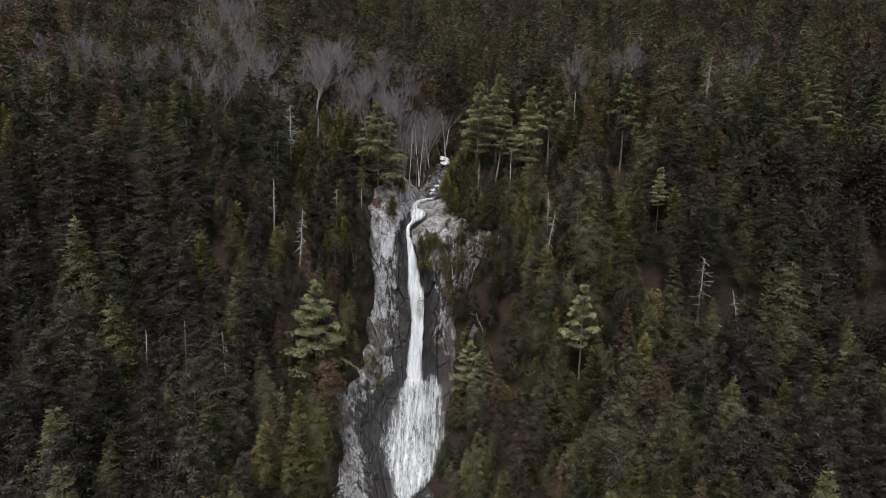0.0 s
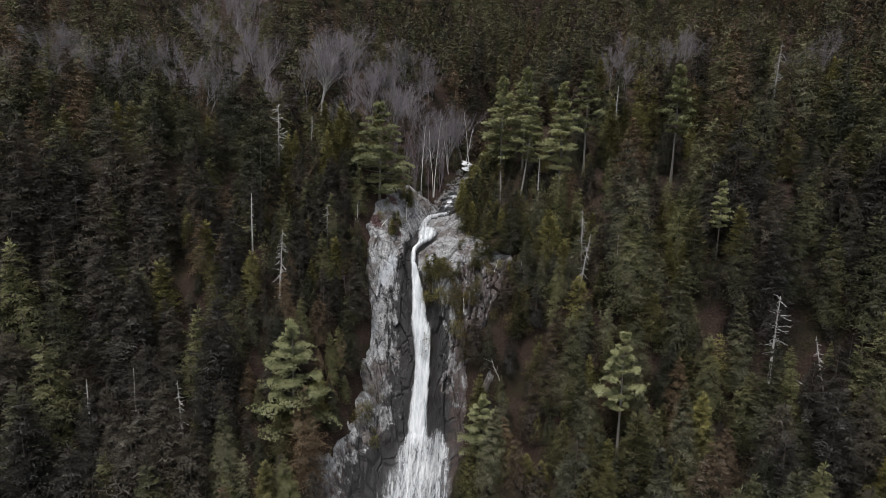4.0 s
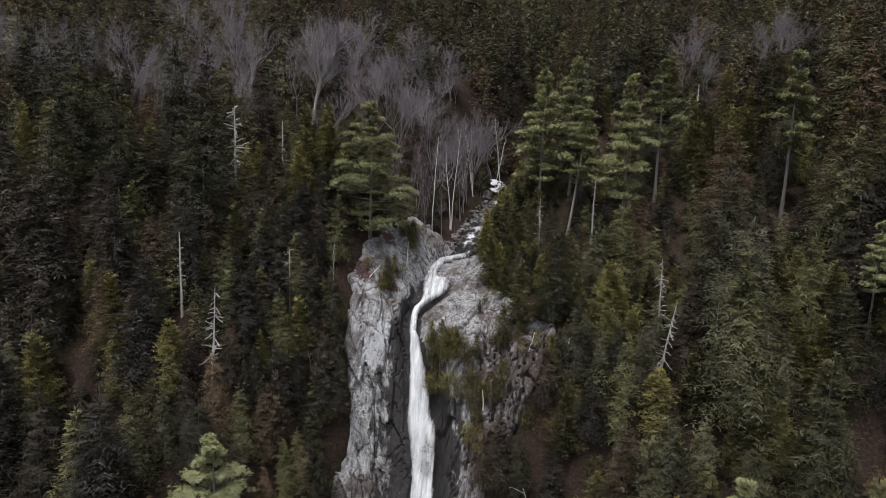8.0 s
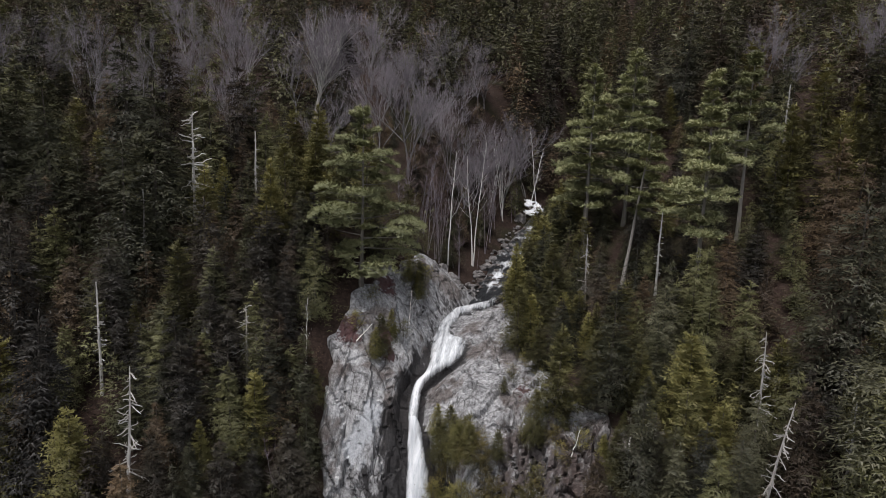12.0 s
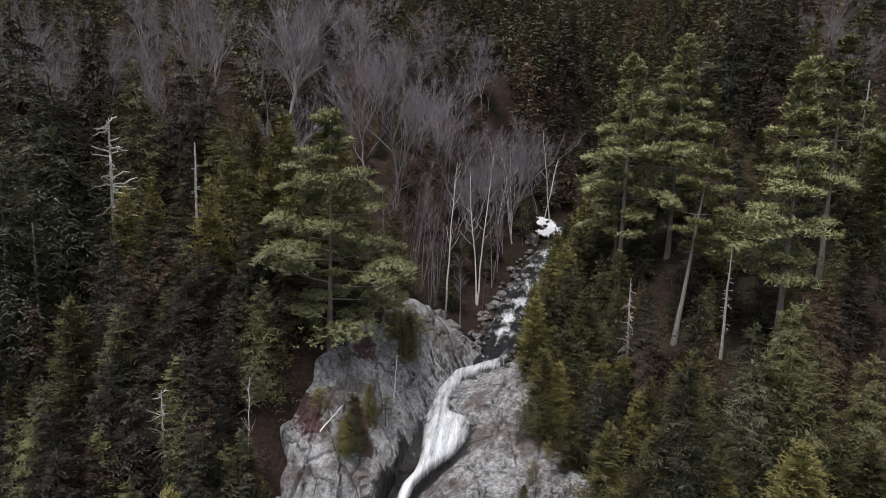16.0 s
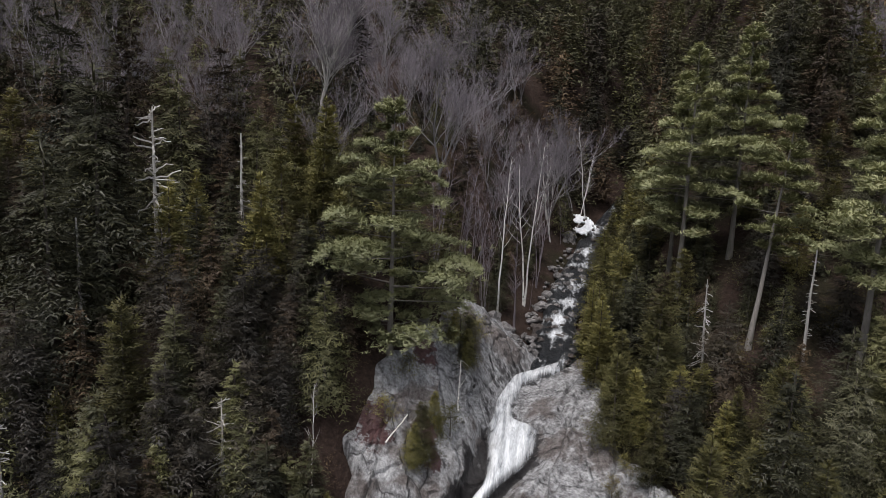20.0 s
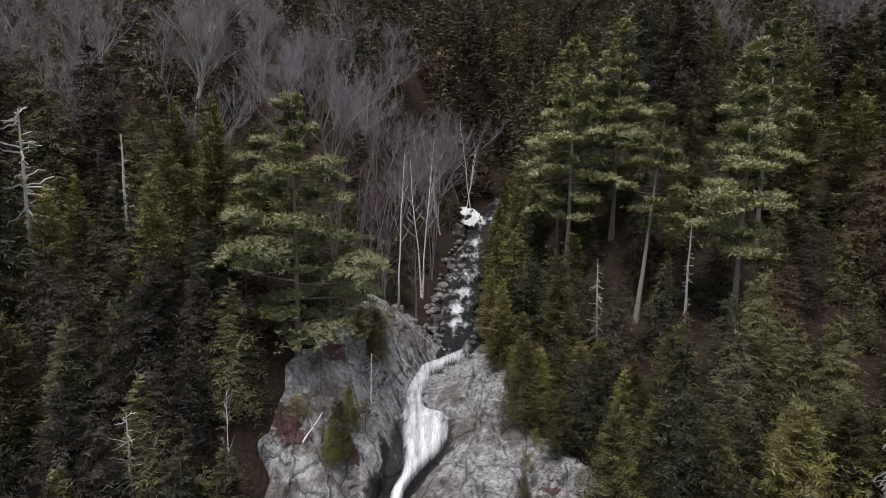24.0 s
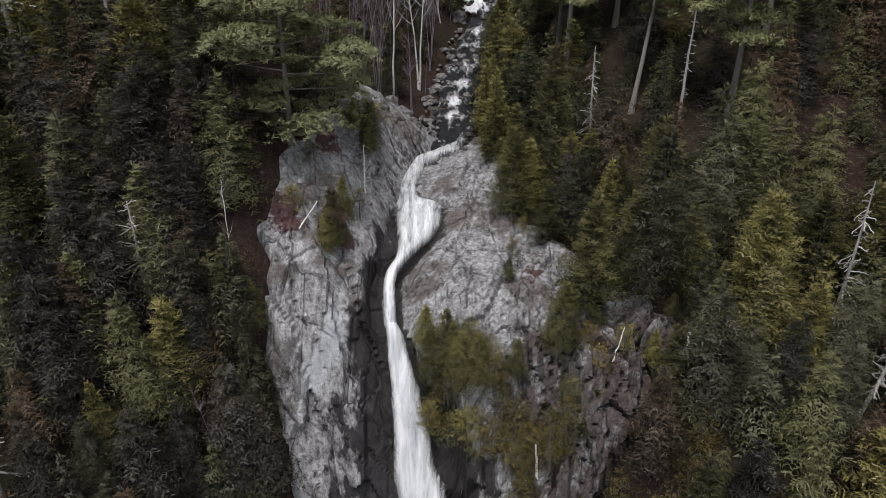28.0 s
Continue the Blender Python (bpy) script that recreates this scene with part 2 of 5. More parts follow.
def brook_water():
    """Dark clear water with ripples; streaks of white foam where it runs over stones."""
    n = Nodes("brook_water")
    uv = n.add("ShaderNodeUVMap").outputs[0]
    m = n.add("ShaderNodeMapping")
    m.inputs["Scale"].default_value = (1.5, 0.45, 1)
    n.join(uv, m.inputs["Vector"])
    streak = n.noise(m.outputs[0], 1.6, 7.0, 0.7, 0.6)
    foam = n.add("ShaderNodeAttribute", attribute_name="cover").outputs["Fac"]
    w = n.level(n.math("ADD", streak, foam), 0.64, 0.98)
    col = n.mix(w, n.ramp(streak, [(0.3, (0.008, 0.009, 0.010)), (0.7, (0.034, 0.035, 0.037))]), (0.72, 0.74, 0.76))
    n.surface(col, n.level(w, 0, 1, 0.30, 0.6), n.bump(streak, 0.8, 0.25), 0.12)
    return n.mat


BROOK = brook_water()


def snow():
    n = Nodes("old_snow")
    v = n.coords("World")
    f = n.noise(v, 2.2, 6.0, 0.65)
    n.surface(n.ramp(f, [(0.25, (0.55, 0.57, 0.60)), (0.6, (0.84, 0.85, 0.87))]), 0.7, n.bump(f, 0.6, 0.15), 0.2)
    return n.mat


SNOW = snow()


# ---- the lie of the land ----
def smooth(a, b, v):
    t = np.clip((v - a) / (b - a), 0, 1)
    return t * t * (3 - 2 * t)


def hash01(*k):
    """A steady random number from whole numbers, array by array."""
    h = np.zeros_like(k[0], dtype=np.float64)
    for i, v in enumerate(k):
        h = h + v * (12.9898, 78.233, 37.719, 94.673)[i]
    return np.modf(np.abs(np.sin(h) * 43758.5453))[0]


def value_noise(x, y, seed=0):
    xi, yi = np.floor(x), np.floor(y)
    u, v = x - xi, y - yi
    u, v = u * u * (3 - 2 * u), v * v * (3 - 2 * v)
    s = np.full_like(xi, float(seed))
    a, b = hash01(xi, yi, s), hash01(xi + 1, yi, s)
    c, d = hash01(xi, yi + 1, s), hash01(xi + 1, yi + 1, s)
    return (a * (1 - u) + b * u) * (1 - v) + (c * (1 - u) + d * u) * v - 0.5


def fractal(x, y, seed=0, octaves=4):
    return sum(value_noise(x * 2.0**k, y * 2.0**k, seed + k) * 0.5**k for k in range(octaves))


FALL_Y = (-400, 0, 60, 100, 124, 134, 146, 155, 157, 160.5, 164, 167.5, 172, 177, 181, 187, 203, 220, 238, 270, 303, 400, 600, 900, 1600, 3500)
FALL_Z = (-40, -18, -6, 5, 12, 18.5, 28, 36.6, 41, 50, 60, 67.5, 70.6, 72.6, 73.9, 75.4, 76.5, 79.2, 81.6, 90, 101, 134, 205, 300, 400, 420)
RIGHT_Y = (-400, 0, 60, 100, 120, 135, 145, 157, 165, 172, 185, 202, 218, 240, 303, 400, 600, 900, 1600, 3500)
RIGHT_Z = (-30, -8, 2, 18, 29, 37, 48, 66, 70, 73.5, 81, 88, 95, 104, 128, 168, 240, 330, 420, 440)
LEFT_Y = (-400, 0, 60, 100, 116, 135, 142, 153, 163, 171, 178, 195, 223, 240, 303, 400, 600, 900, 1600, 3500)
LEFT_Z = (-30, -8, 2, 18, 27, 42, 47, 63, 71.5, 77.5, 83, 88, 95, 100, 121, 158, 232, 330, 420, 440)
BED_Y = (100, 150, 168, 174, 181, 188, 195, 203, 220, 238, 250, 262, 300)
BED_X = (-6, -6, -8.0, -8.2, -7.0, -4.6, -3.2, -3.0, -0.8, 2.0, 6.5, 11, 26)


def bed_x(y):
    return np.interp(y, BED_Y, BED_X)


def land(x, y):
    """The height of the ground: a brook's bed between two hillsides, with a cliff across it."""
    x, y = np.asarray(x, float), np.asarray(y, float)
    d = x - bed_x(y)
    near = smooth(130, 150, y) * (1 - smooth(168, 176, y))
    shift = near * (4.0 * smooth(2.5, 5.5, d) + 1.0 * smooth(3, 6, -d))
    low = np.interp(y + shift, FALL_Y, FALL_Z)
    right, left = np.interp(y, RIGHT_Y, RIGHT_Z), np.interp(y, LEFT_Y, LEFT_Z)
    back = smooth(186, 200, y)
    wr = smooth(3 + 0 * d, 30 - 6 * back, d)
    up = smooth(164, 170, y) * (1 - back)
    wl = (1 - up) * smooth(3 + 0 * d, 26 - 4 * back, -d) + up * np.clip((-d - 1) / 11, 0, 1) ** 0.8
    z = low + np.where(d > 0, wr * (right - low), wl * (left - low))
    wide = np.maximum(np.abs(d) - 35, 0)
    z = z + 0.10 * wide * smooth(90, 200, y) + 0.0006 * np.minimum(wide, 200) ** 2 * smooth(200, 400, y)
    z = z - 22 * np.exp(-(((x - 130) / 60.0) ** 2)) * smooth(420, 640, y)
    rough = smooth(10, 24, np.abs(d)) + smooth(240, 300, y)
    return z + np.minimum(rough, 1) * (2.6 * fractal(x / 22.0, y / 22.0, 3, 3) + 8 * smooth(260, 420, y) * value_noise(x / 90, y / 90, 9))


ROCK_Y = (122, 128, 136, 139, 141, 144, 150, 156, 160, 162, 164, 167, 170, 173, 176, 179, 182, 185, 187.5, 191, 194)
ROCK_LEFT = (-22, -21, -20, -25, -25, -21, -18, -17.3, -17, -16.4, -17.8, -18.2, -18.7, -18.6, -17.8, -16.6, -15.6, -14.2, -13.0, -11.5, -9)
ROCK_RIGHT = (0, 0.5, 0, 0.5, 1.5, 2.0, 4.2, 4.0, 9.5, 14, 14.4, 14, 9.0, 6.2, 4.2, 3.0, 2.2, 1.6, 1.2, 1.2, 0.8)


def rock_edges(z, y):
    """How far bare rock reaches to either side of the water."""
    wob = 1.6 * value_noise(np.asarray(z) / 2.3, np.asarray(y) * 0.7, 5)
    return np.interp(y, ROCK_Y, ROCK_LEFT) + wob, np.interp(y, ROCK_Y, ROCK_RIGHT) - wob


WATER_Y = (124, 134, 137, 142, 145.8, 149.3, 153, 155.2, 157.8, 160.3, 162.5, 164.3, 165.7, 166.8, 168.3, 169.8, 171.4, 172.3, 173.4, 174.6, 175.8, 177, 178.4, 179.8, 180.6, 182.5, 184.3, 185.7, 187, 188.7, 190.6, 192.5)
WATER_L = (-9.5, -9.5, -10.5, -14.2, -13.4, -11.8, -9.8, -7.7, -7.4, -6.9, -8.0, -8.3, -8.4, -8.8, -9.0, -9.2, -9.1, -8.9, -8.4, -8.25, -8.3, -8.4, -8.7, -9.0, -8.6, -8.5, -8.4, -8.1, -7.2, -5.0, -3.2, -2.6)
WATER_R = (-4.2, -4.2, 0.5, 3.8, 3.4, 2.4, -1.8, -3.6, -3.8, -3.7, -4.2, -5.4, -6.1, -7.0, -7.9, -8.0, -8.1, -7.9, -7.2, -6.3, -5.3, -4.7, -4.4, -4.3, -6.5, -6.7, -6.3, -5.8, -4.7, -2.6, -1.8, -1.9)


def grid_mesh(name, P, mat, attrs=(), uv=None, flat=False):
    """A mesh from a grid of points (rows, columns, 3), with point attributes and a UV map."""
    n, m, _ = P.shape
    k = np.arange(n * m).reshape(n, m)
    quads = np.stack([k[:-1, :-1], k[:-1, 1:], k[1:, 1:], k[1:, :-1]], -1).reshape(-1, 4)
    me = poly_mesh(name, P.reshape(-1, 3), quads, mat, not flat)
    for key, values in attrs:
        me.attributes.new(key, "FLOAT", "POINT").data.foreach_set("value", np.ravel(values).astype(np.float32))
    if uv is not None:
        me.uv_layers.new(name="UVMap").data.foreach_set("uv", uv.reshape(-1, 2)[quads.ravel()].ravel().astype(np.float32))
    return me


def poly_mesh(name, V, F, mats, shade_smooth=False, index=None, face=None):
    """A mesh whose faces all have the same number of corners."""
    me = bpy.data.meshes.new(name)
    V, F = np.asarray(V, np.float32), np.asarray(F, np.int32)
    me.vertices.add(len(V))
    me.vertices.foreach_set("co", V.ravel())
    me.loops.add(F.size)
    me.loops.foreach_set("vertex_index", F.ravel())
    me.polygons.add(len(F))
    me.polygons.foreach_set("loop_start", np.arange(0, F.size, F.shape[1], dtype=np.int32))
    for m in mats if isinstance(mats, (list, tuple)) else [mats]:
        me.materials.append(m)
    if index is not None:
        me.polygons.foreach_set("material_index", np.asarray(index, np.int32))
    me.polygons.foreach_set("use_smooth", np.full(len(F), shade_smooth))
    me.update(calc_edges=True)
    if face is not None:
        me.polygons.foreach_set("use_smooth", np.ones(len(F), bool))
        me.attributes.new("custom_normal", "FLOAT_VECTOR", "POINT").data.foreach_set("vector", np.asarray(face, np.float32).ravel())
        me.update()
    return me


def steps(*runs):
    """Grid lines from runs of (start, end, spacing)."""
    return np.unique(np.concatenate([np.arange(a, b + 1e-6, s) for a, b, s in runs]).round(3))


gx = steps((-1500, -300, 60), (-300, -120, 12), (-120, -40, 3), (-40, 40, 1.0), (40, 130, 3), (130, 300, 10), (300, 1500, 60))
gy = steps((-400, 60, 20), (60, 120, 4), (120, 250, 1.0), (250, 400, 4), (400, 900, 12), (900, 3500, 100))
GX, GY = np.meshgrid(gx, gy)
GZ = land(GX, GY)
el, er = rock_edges(GZ, GY)
inside = smooth(0, 2.5, GX - el) * smooth(0, 2.5, er - GX) * smooth(122, 128, GY) * (1 - smooth(192.5, 196, GY))
bed = (1 - smooth(2.0, 5.0, np.abs(GX - bed_x(GY)))) * smooth(185, 192, GY)
GZ = GZ - inside * (1.8 + 8 * smooth(138, 150, GY) * (1 - smooth(171, 178, GY))) - 0.9 * bed + 0.25 * value_noise(GX / 1.7, GY / 1.7, 4)
ground = tagged(new("ground", grid_mesh("ground", np.stack([GX, GY, GZ], -1), FLOOR)),
                "steep forest floor of brown leaf litter and moss", "ground", kind="structure")


# ---- cliff ----
def worley(u, v, seed):
    """For each point: its cell's random numbers, the offset from the cell's middle, and how far the cell's edge is."""
    ui, vi = np.floor(u), np.floor(v)
    best = np.full(u.shape, 9.0)
    second, cu, cv, du, dv = best.copy(), ui.copy(), vi.copy(), u * 0, v * 0
    for a in (-1, 0, 1):
        for b in (-1, 0, 1):
            pu, pv = ui + a, vi + b
            s = np.full_like(pu, float(seed))
            ou, ov = pu + hash01(pu, pv, s) - u, pv + hash01(pu, pv, s + 7) - v
            q = np.hypot(ou, ov)
            nearer = q < best
            second = np.where(nearer, best, np.minimum(second, q))
            cu, cv = np.where(nearer, pu, cu), np.where(nearer, pv, cv)
            du, dv = np.where(nearer, -ou, du), np.where(nearer, -ov, dv)
            best = np.where(nearer, q, best)
    return cu, cv, du, dv, second - best


def blocks(u, v, su, sv, amount, tilt, crack, seed):
    """Relief of broken rock: cells that stand proud by chance, lean, and part at recessed joints."""
    cu, cv, du, dv, edge = worley(u / su, v / sv, seed)
    s = np.full_like(cu, float(seed) + 20)
    lean = (hash01(cu, cv, s) - 0.5) * du + (hash01(cu, cv, s + 1) - 0.5) * dv
    return amount * (hash01(cu, cv, s + 2) - 0.5) * 2 + tilt * lean * 2 - crack * (1 - smooth(0.0, 0.09, edge))


fine_y = np.linspace(122, 196, 4000)
arc = np.concatenate([[0], np.cumsum(np.hypot(np.diff(fine_y), np.diff(np.interp(fine_y, FALL_Y, FALL_Z))))])
cv_lines = np.arange(0, arc[-1], 0.24)
cy = np.interp(cv_lines, arc, fine_y)
cx = np.arange(-34, 22, 0.24)
CX, CY = np.meshgrid(cx, cy)
CV = np.repeat(cv_lines[:, None], len(cx), 1)
CZ = land(CX, CY)
P = np.stack([CX, CY, CZ], -1)
N = np.cross(np.gradient(P, axis=1), np.gradient(P, axis=0))
N /= np.linalg.norm(N, axis=-1, keepdims=True)
el, er = rock_edges(CZ, CY)
inside = smooth(-1.2, 1.0, CX - el) * smooth(-1.2, 1.0, er - CX) * smooth(123, 126, CY) * (1 - smooth(192.5, 195.9, CY))
wl, wr = np.interp(CY, WATER_Y, WATER_L), np.interp(CY, WATER_Y, WATER_R)
off_water = np.maximum(np.maximum(wl - CX, CX - wr), 0)
wu, wv = CX + 0.55 * fractal(CX / 3, CV / 8, 11), CV + 0.8 * fractal(CX / 3, CV / 3, 12)
skew = wu + 0.25 * wv
plates = blocks(skew, wv, 2.8, 9.0, 0.55, 0.36, 0.15, 31) + blocks(wu, wv - 0.3 * wu, 1.0, 4.0, 0.20, 0.16, 0.06, 41)
columns = blocks(wu, wv, 0.95, 5.5, 1.0, 0.6, 0.9, 51) + blocks(wu, wv, 0.5, 2.8, 0.14, 0.24, 0.15, 61)
slabs = blocks(wu - 0.22 * wv, wv, 1.9, 13.0, 0.50, 0.30, 0.14, 91) + blocks(wu - 0.22 * wv, wv, 0.6, 6.0, 0.17, 0.12, 0.06, 95)
is_slab = smooth(-0.3, 0.8, CX - wr) * smooth(62, 65, CZ)
plates = plates * (1 - is_slab) + slabs * is_slab
is_column = smooth(-1.5, 2.0, CX) * smooth(50, 54, CZ) * (1 - smooth(68.8, 70.6, CZ))
calm = 1 - 0.20 * smooth(70.5, 73, CZ)
relief = calm * ((1 - is_column) * plates + is_column * columns) + 0.15 * fractal(CX / 0.6, CV / 1.2, 71, 3)
slot = np.exp(-((off_water / 1.3) ** 2)) * (0.55 + 0.9 * smooth(52, 60, CZ) * (1 - smooth(71, 74, CZ)))
P = P + N * (relief * (0.35 + 0.65 * smooth(0.2, 2.0, off_water)) - slot - 2.2 * (1 - inside))[..., None]
fade = np.where(CX < wl, 1.7 + 1.6 * (1 - smooth(66, 71, CZ)), 0.40 + 2.8 * (1 - smooth(60, 65, CZ)))
spray = np.exp(-off_water / fade) * (1 - 0.7 * smooth(71.5, 74, CZ)) + 0.12 * (1 - smooth(50, 60, CZ)) * np.exp(-off_water / 7)
moss = sum(np.exp(-(((CX - mx) / mr) ** 2) - ((CY - my) / (1.3 * mr)) ** 2) for mx, my, mr in ((-16.6, 171.8, 1.5), (-13.2, 173.6, 1.1), (-14.6, 179.0, 1.4), (-12.0, 172.0, 0.6), (3.0, 170.5, 0.9)))
# where lichen and the painted wet sheen whiten the left face
pale = sum(np.exp(-(((CX - px) / 1.3) ** 2) - ((CZ - pz) / 2.2) ** 2) for px, pz in ((-12.6, 68.5), (-13.8, 65.5), (-16.0, 56.0)))
stain = 0.68 * smooth(-2.0, 2.5, CX) * (1 - smooth(68.4, 70.6, CZ)) + 0.30 * smooth(-1.0, 3.0, CX) * smooth(68, 71, CZ) + 0.08 * (1 - smooth(56, 62, CZ)) * smooth(-9, -13, CX) + 0.28 * smooth(-15.5, -19, CX)
cliff = tagged(new("cliff", grid_mesh("cliff", P, ROCK, [("wet", spray), ("stain", stain), ("moss", moss), ("pale", pale)], flat=True)),
               "grey broken rock face, wet and black beside the falling water", "cliff", kind="structure")


# ---- water ----
def water_strip(name, ys, left, right, lift, mat, cover, cols=26, bulge=0.0, seed=0, rough=0.12, spread=False, soft=0.24):
    """A sheet of water along lines of y from edge to edge, lifted off the rock."""
    u = np.linspace(0, 1, cols)
    Y = np.repeat(np.asarray(ys)[:, None], cols, 1)
    X = left[:, None] * (1 - u) + right[:, None] * u
    low = land(X, Y) if spread else np.interp(Y, FALL_Y, FALL_Z)
    Q = np.stack([X, Y, low], -1)
    along = np.concatenate([[0], np.cumsum(np.hypot(np.diff(ys), np.diff(low[:, 0])))])
    nn = np.stack([np.zeros_like(X), -np.gradient(low, axis=0), np.gradient(Y, axis=0)], -1)
    nn /= np.linalg.norm(nn, axis=-1, keepdims=True)
    A = np.repeat(along[:, None], cols, 1)
    h = lift + bulge * (1 - (2 * u - 1) ** 2) + rough * 2 * fractal(X / 0.5, A / 3.5, seed, 3) - 0.5 * np.abs(2 * u - 1) ** 6
    Q = Q + nn * h[..., None]
    c = cover(X, A, low) - soft * np.abs(2 * u - 1)[None, :] ** 4
    return grid_mesh(name, Q, mat, [("cover", c)], np.stack([X, A], -1))


waterfall = tagged(new("waterfall"), "white waterfall dropping down a dark rock cleft", "waterfall")
ys = np.interp(np.arange(0, arc[-1], 0.3), arc, fine_y)
zs = np.interp(ys, FALL_Y, FALL_Z)
keep = ys < 168.2
wob = 0.35 * value_noise(zs / 1.6, zs * 0, 81)


def part(name, data, parent, label=""):
    ob = new(name, data)
    ob.parent = parent
    if label:
        ob["label"] = label
    return ob


fall_cover = lambda X, A, z: 0.09 + 0.24 * smooth(34, 39, z) + 0.05 * smooth(19, 24, -z + 46)
part("plunge", water_strip("plunge", ys[keep], np.interp(ys, WATER_Y, WATER_L)[keep] + wob[keep], np.interp(ys, WATER_Y, WATER_R)[keep] + wob[keep], 0.32, FALLING, fall_cover, 36, 0.45, 82, 0.16, True, 0.42), waterfall, "white plunging water in strands")
keep = (ys >= 167.9) & (ys < 192.8)
part("chute", water_strip("chute", ys[keep], np.interp(ys, WATER_Y, WATER_L)[keep] + wob[keep] * 0.6, np.interp(ys, WATER_Y, WATER_R)[keep] + wob[keep] * 0.6, 0.10, FALLING, lambda X, A, z: 0.15 + 0.06 * smooth(-74, -73, -z) - 0.20 * smooth(75.48, 75.75, z), 24, 0.25, 83, 0.12), waterfall, "foaming water in the rock chute above the drop")

ys = np.arange(188.6, 262, 0.3)
half = np.interp(ys, (188.6, 192, 196, 204, 214, 226, 240, 262), (1.0, 2.7, 2.5, 2.0, 2.4, 1.8, 1.8, 1.6)) + 0.5 * value_noise(ys / 2.2, ys * 0, 85)
def rapid(X, A, z):
    """White water over the steps of the bed."""
    y = np.interp(z, FALL_Z, FALL_Y)
    steep = sum(np.exp(-(((y - at) / wide) ** 2)) for at, wide in ((198.5, 1.2), (203.0, 2.0), (208.5, 1.6), (214.0, 2.4), (222.0, 1.8), (229.0, 2.5), (240.0, 3.0), (250.0, 4.0)))
    return 0.30 * smooth(-0.3, 0.6, value_noise(A / 4.0, X / 0.7, 86)) + 0.30 * steep - 0.11

brook = tagged(new("brook", water_strip("brook", ys, bed_x(ys) - half, bed_x(ys) + half, 0.05, BROOK, rapid, 20, 0.0, 87, 0.10)),
               "dark brook with white rapids between boulders", "water", kind="structure")


# ---- trees ----
def tube(path, radii, sides=6):
    """Points and quads of a tapered tube along a path."""
    path, radii = np.asarray(path, float), np.asarray(radii, float)
    way = np.gradient(path, axis=0)
    way /= np.linalg.norm(way, axis=1, keepdims=True) + 1e-9
    ref = np.where(np.abs(way[:, 2:3]) > 0.9, [[1.0, 0, 0]], [[0, 0, 1.0]])
    a = np.cross(way, ref)
    a /= np.linalg.norm(a, axis=1, keepdims=True) + 1e-9
    b = np.cross(way, a)
    ang = np.linspace(0, 2 * np.pi, sides, endpoint=False)
    ring = path[:, None] + radii[:, None, None] * (np.cos(ang)[None, :, None] * a[:, None] + np.sin(ang)[None, :, None] * b[:, None])
    n = len(path)
    k = np.arange(n * sides).reshape(n, sides)
    quads = np.stack([k[:-1], np.roll(k[:-1], -1, 1), np.roll(k[1:], -1, 1), k[1:]], -1).reshape(-1, 4)
    return ring.reshape(-1, 3), quads


def gather(pieces):
    V, F, at = [], [], 0
    for v, f in pieces:
        V.append(v)
        F.append(f + at)
        at += len(v)
    return np.concatenate(V), np.concatenate(F)


def blades(base, way, side, length, width, face=None):
    """Free slim three-cornered sprays, one for each row; face: the way that the leafy mass turns there."""
    w = width[:, None] * 0.5
    V = np.stack([base + side * w, base + way * length[:, None], base - side * w], 1)
    F = np.arange(len(V) * 3).reshape(-1, 3)
    if face is None:
        return V.reshape(-1, 3), F
    turned = (np.cross(V[:, 1] - V[:, 0], V[:, 2] - V[:, 0]) * face).sum(1) < 0
    F[turned] = F[turned][:, ::-1]
    return V.reshape(-1, 3), F, np.repeat(face, 3, 0)


def unit(v):
    return v / (np.linalg.norm(v, axis=-1, keepdims=True) + 1e-9)


def trunk_line(rng, h, r, lean=0.0, n=8, bend=0.02, tip=0.12):
    t = np.linspace(0, 1, n)
    w = np.cumsum(rng.normal(0, bend * h / n, (n, 2)), 0)
    path = np.stack([w[:, 0] + lean * h * t, w[:, 1], t * h], 1)
    path[0, 2] = -0.8
    return path, r * (1 - (1 - tip) * t) * (1 + 0.5 * np.exp(-t * 14))


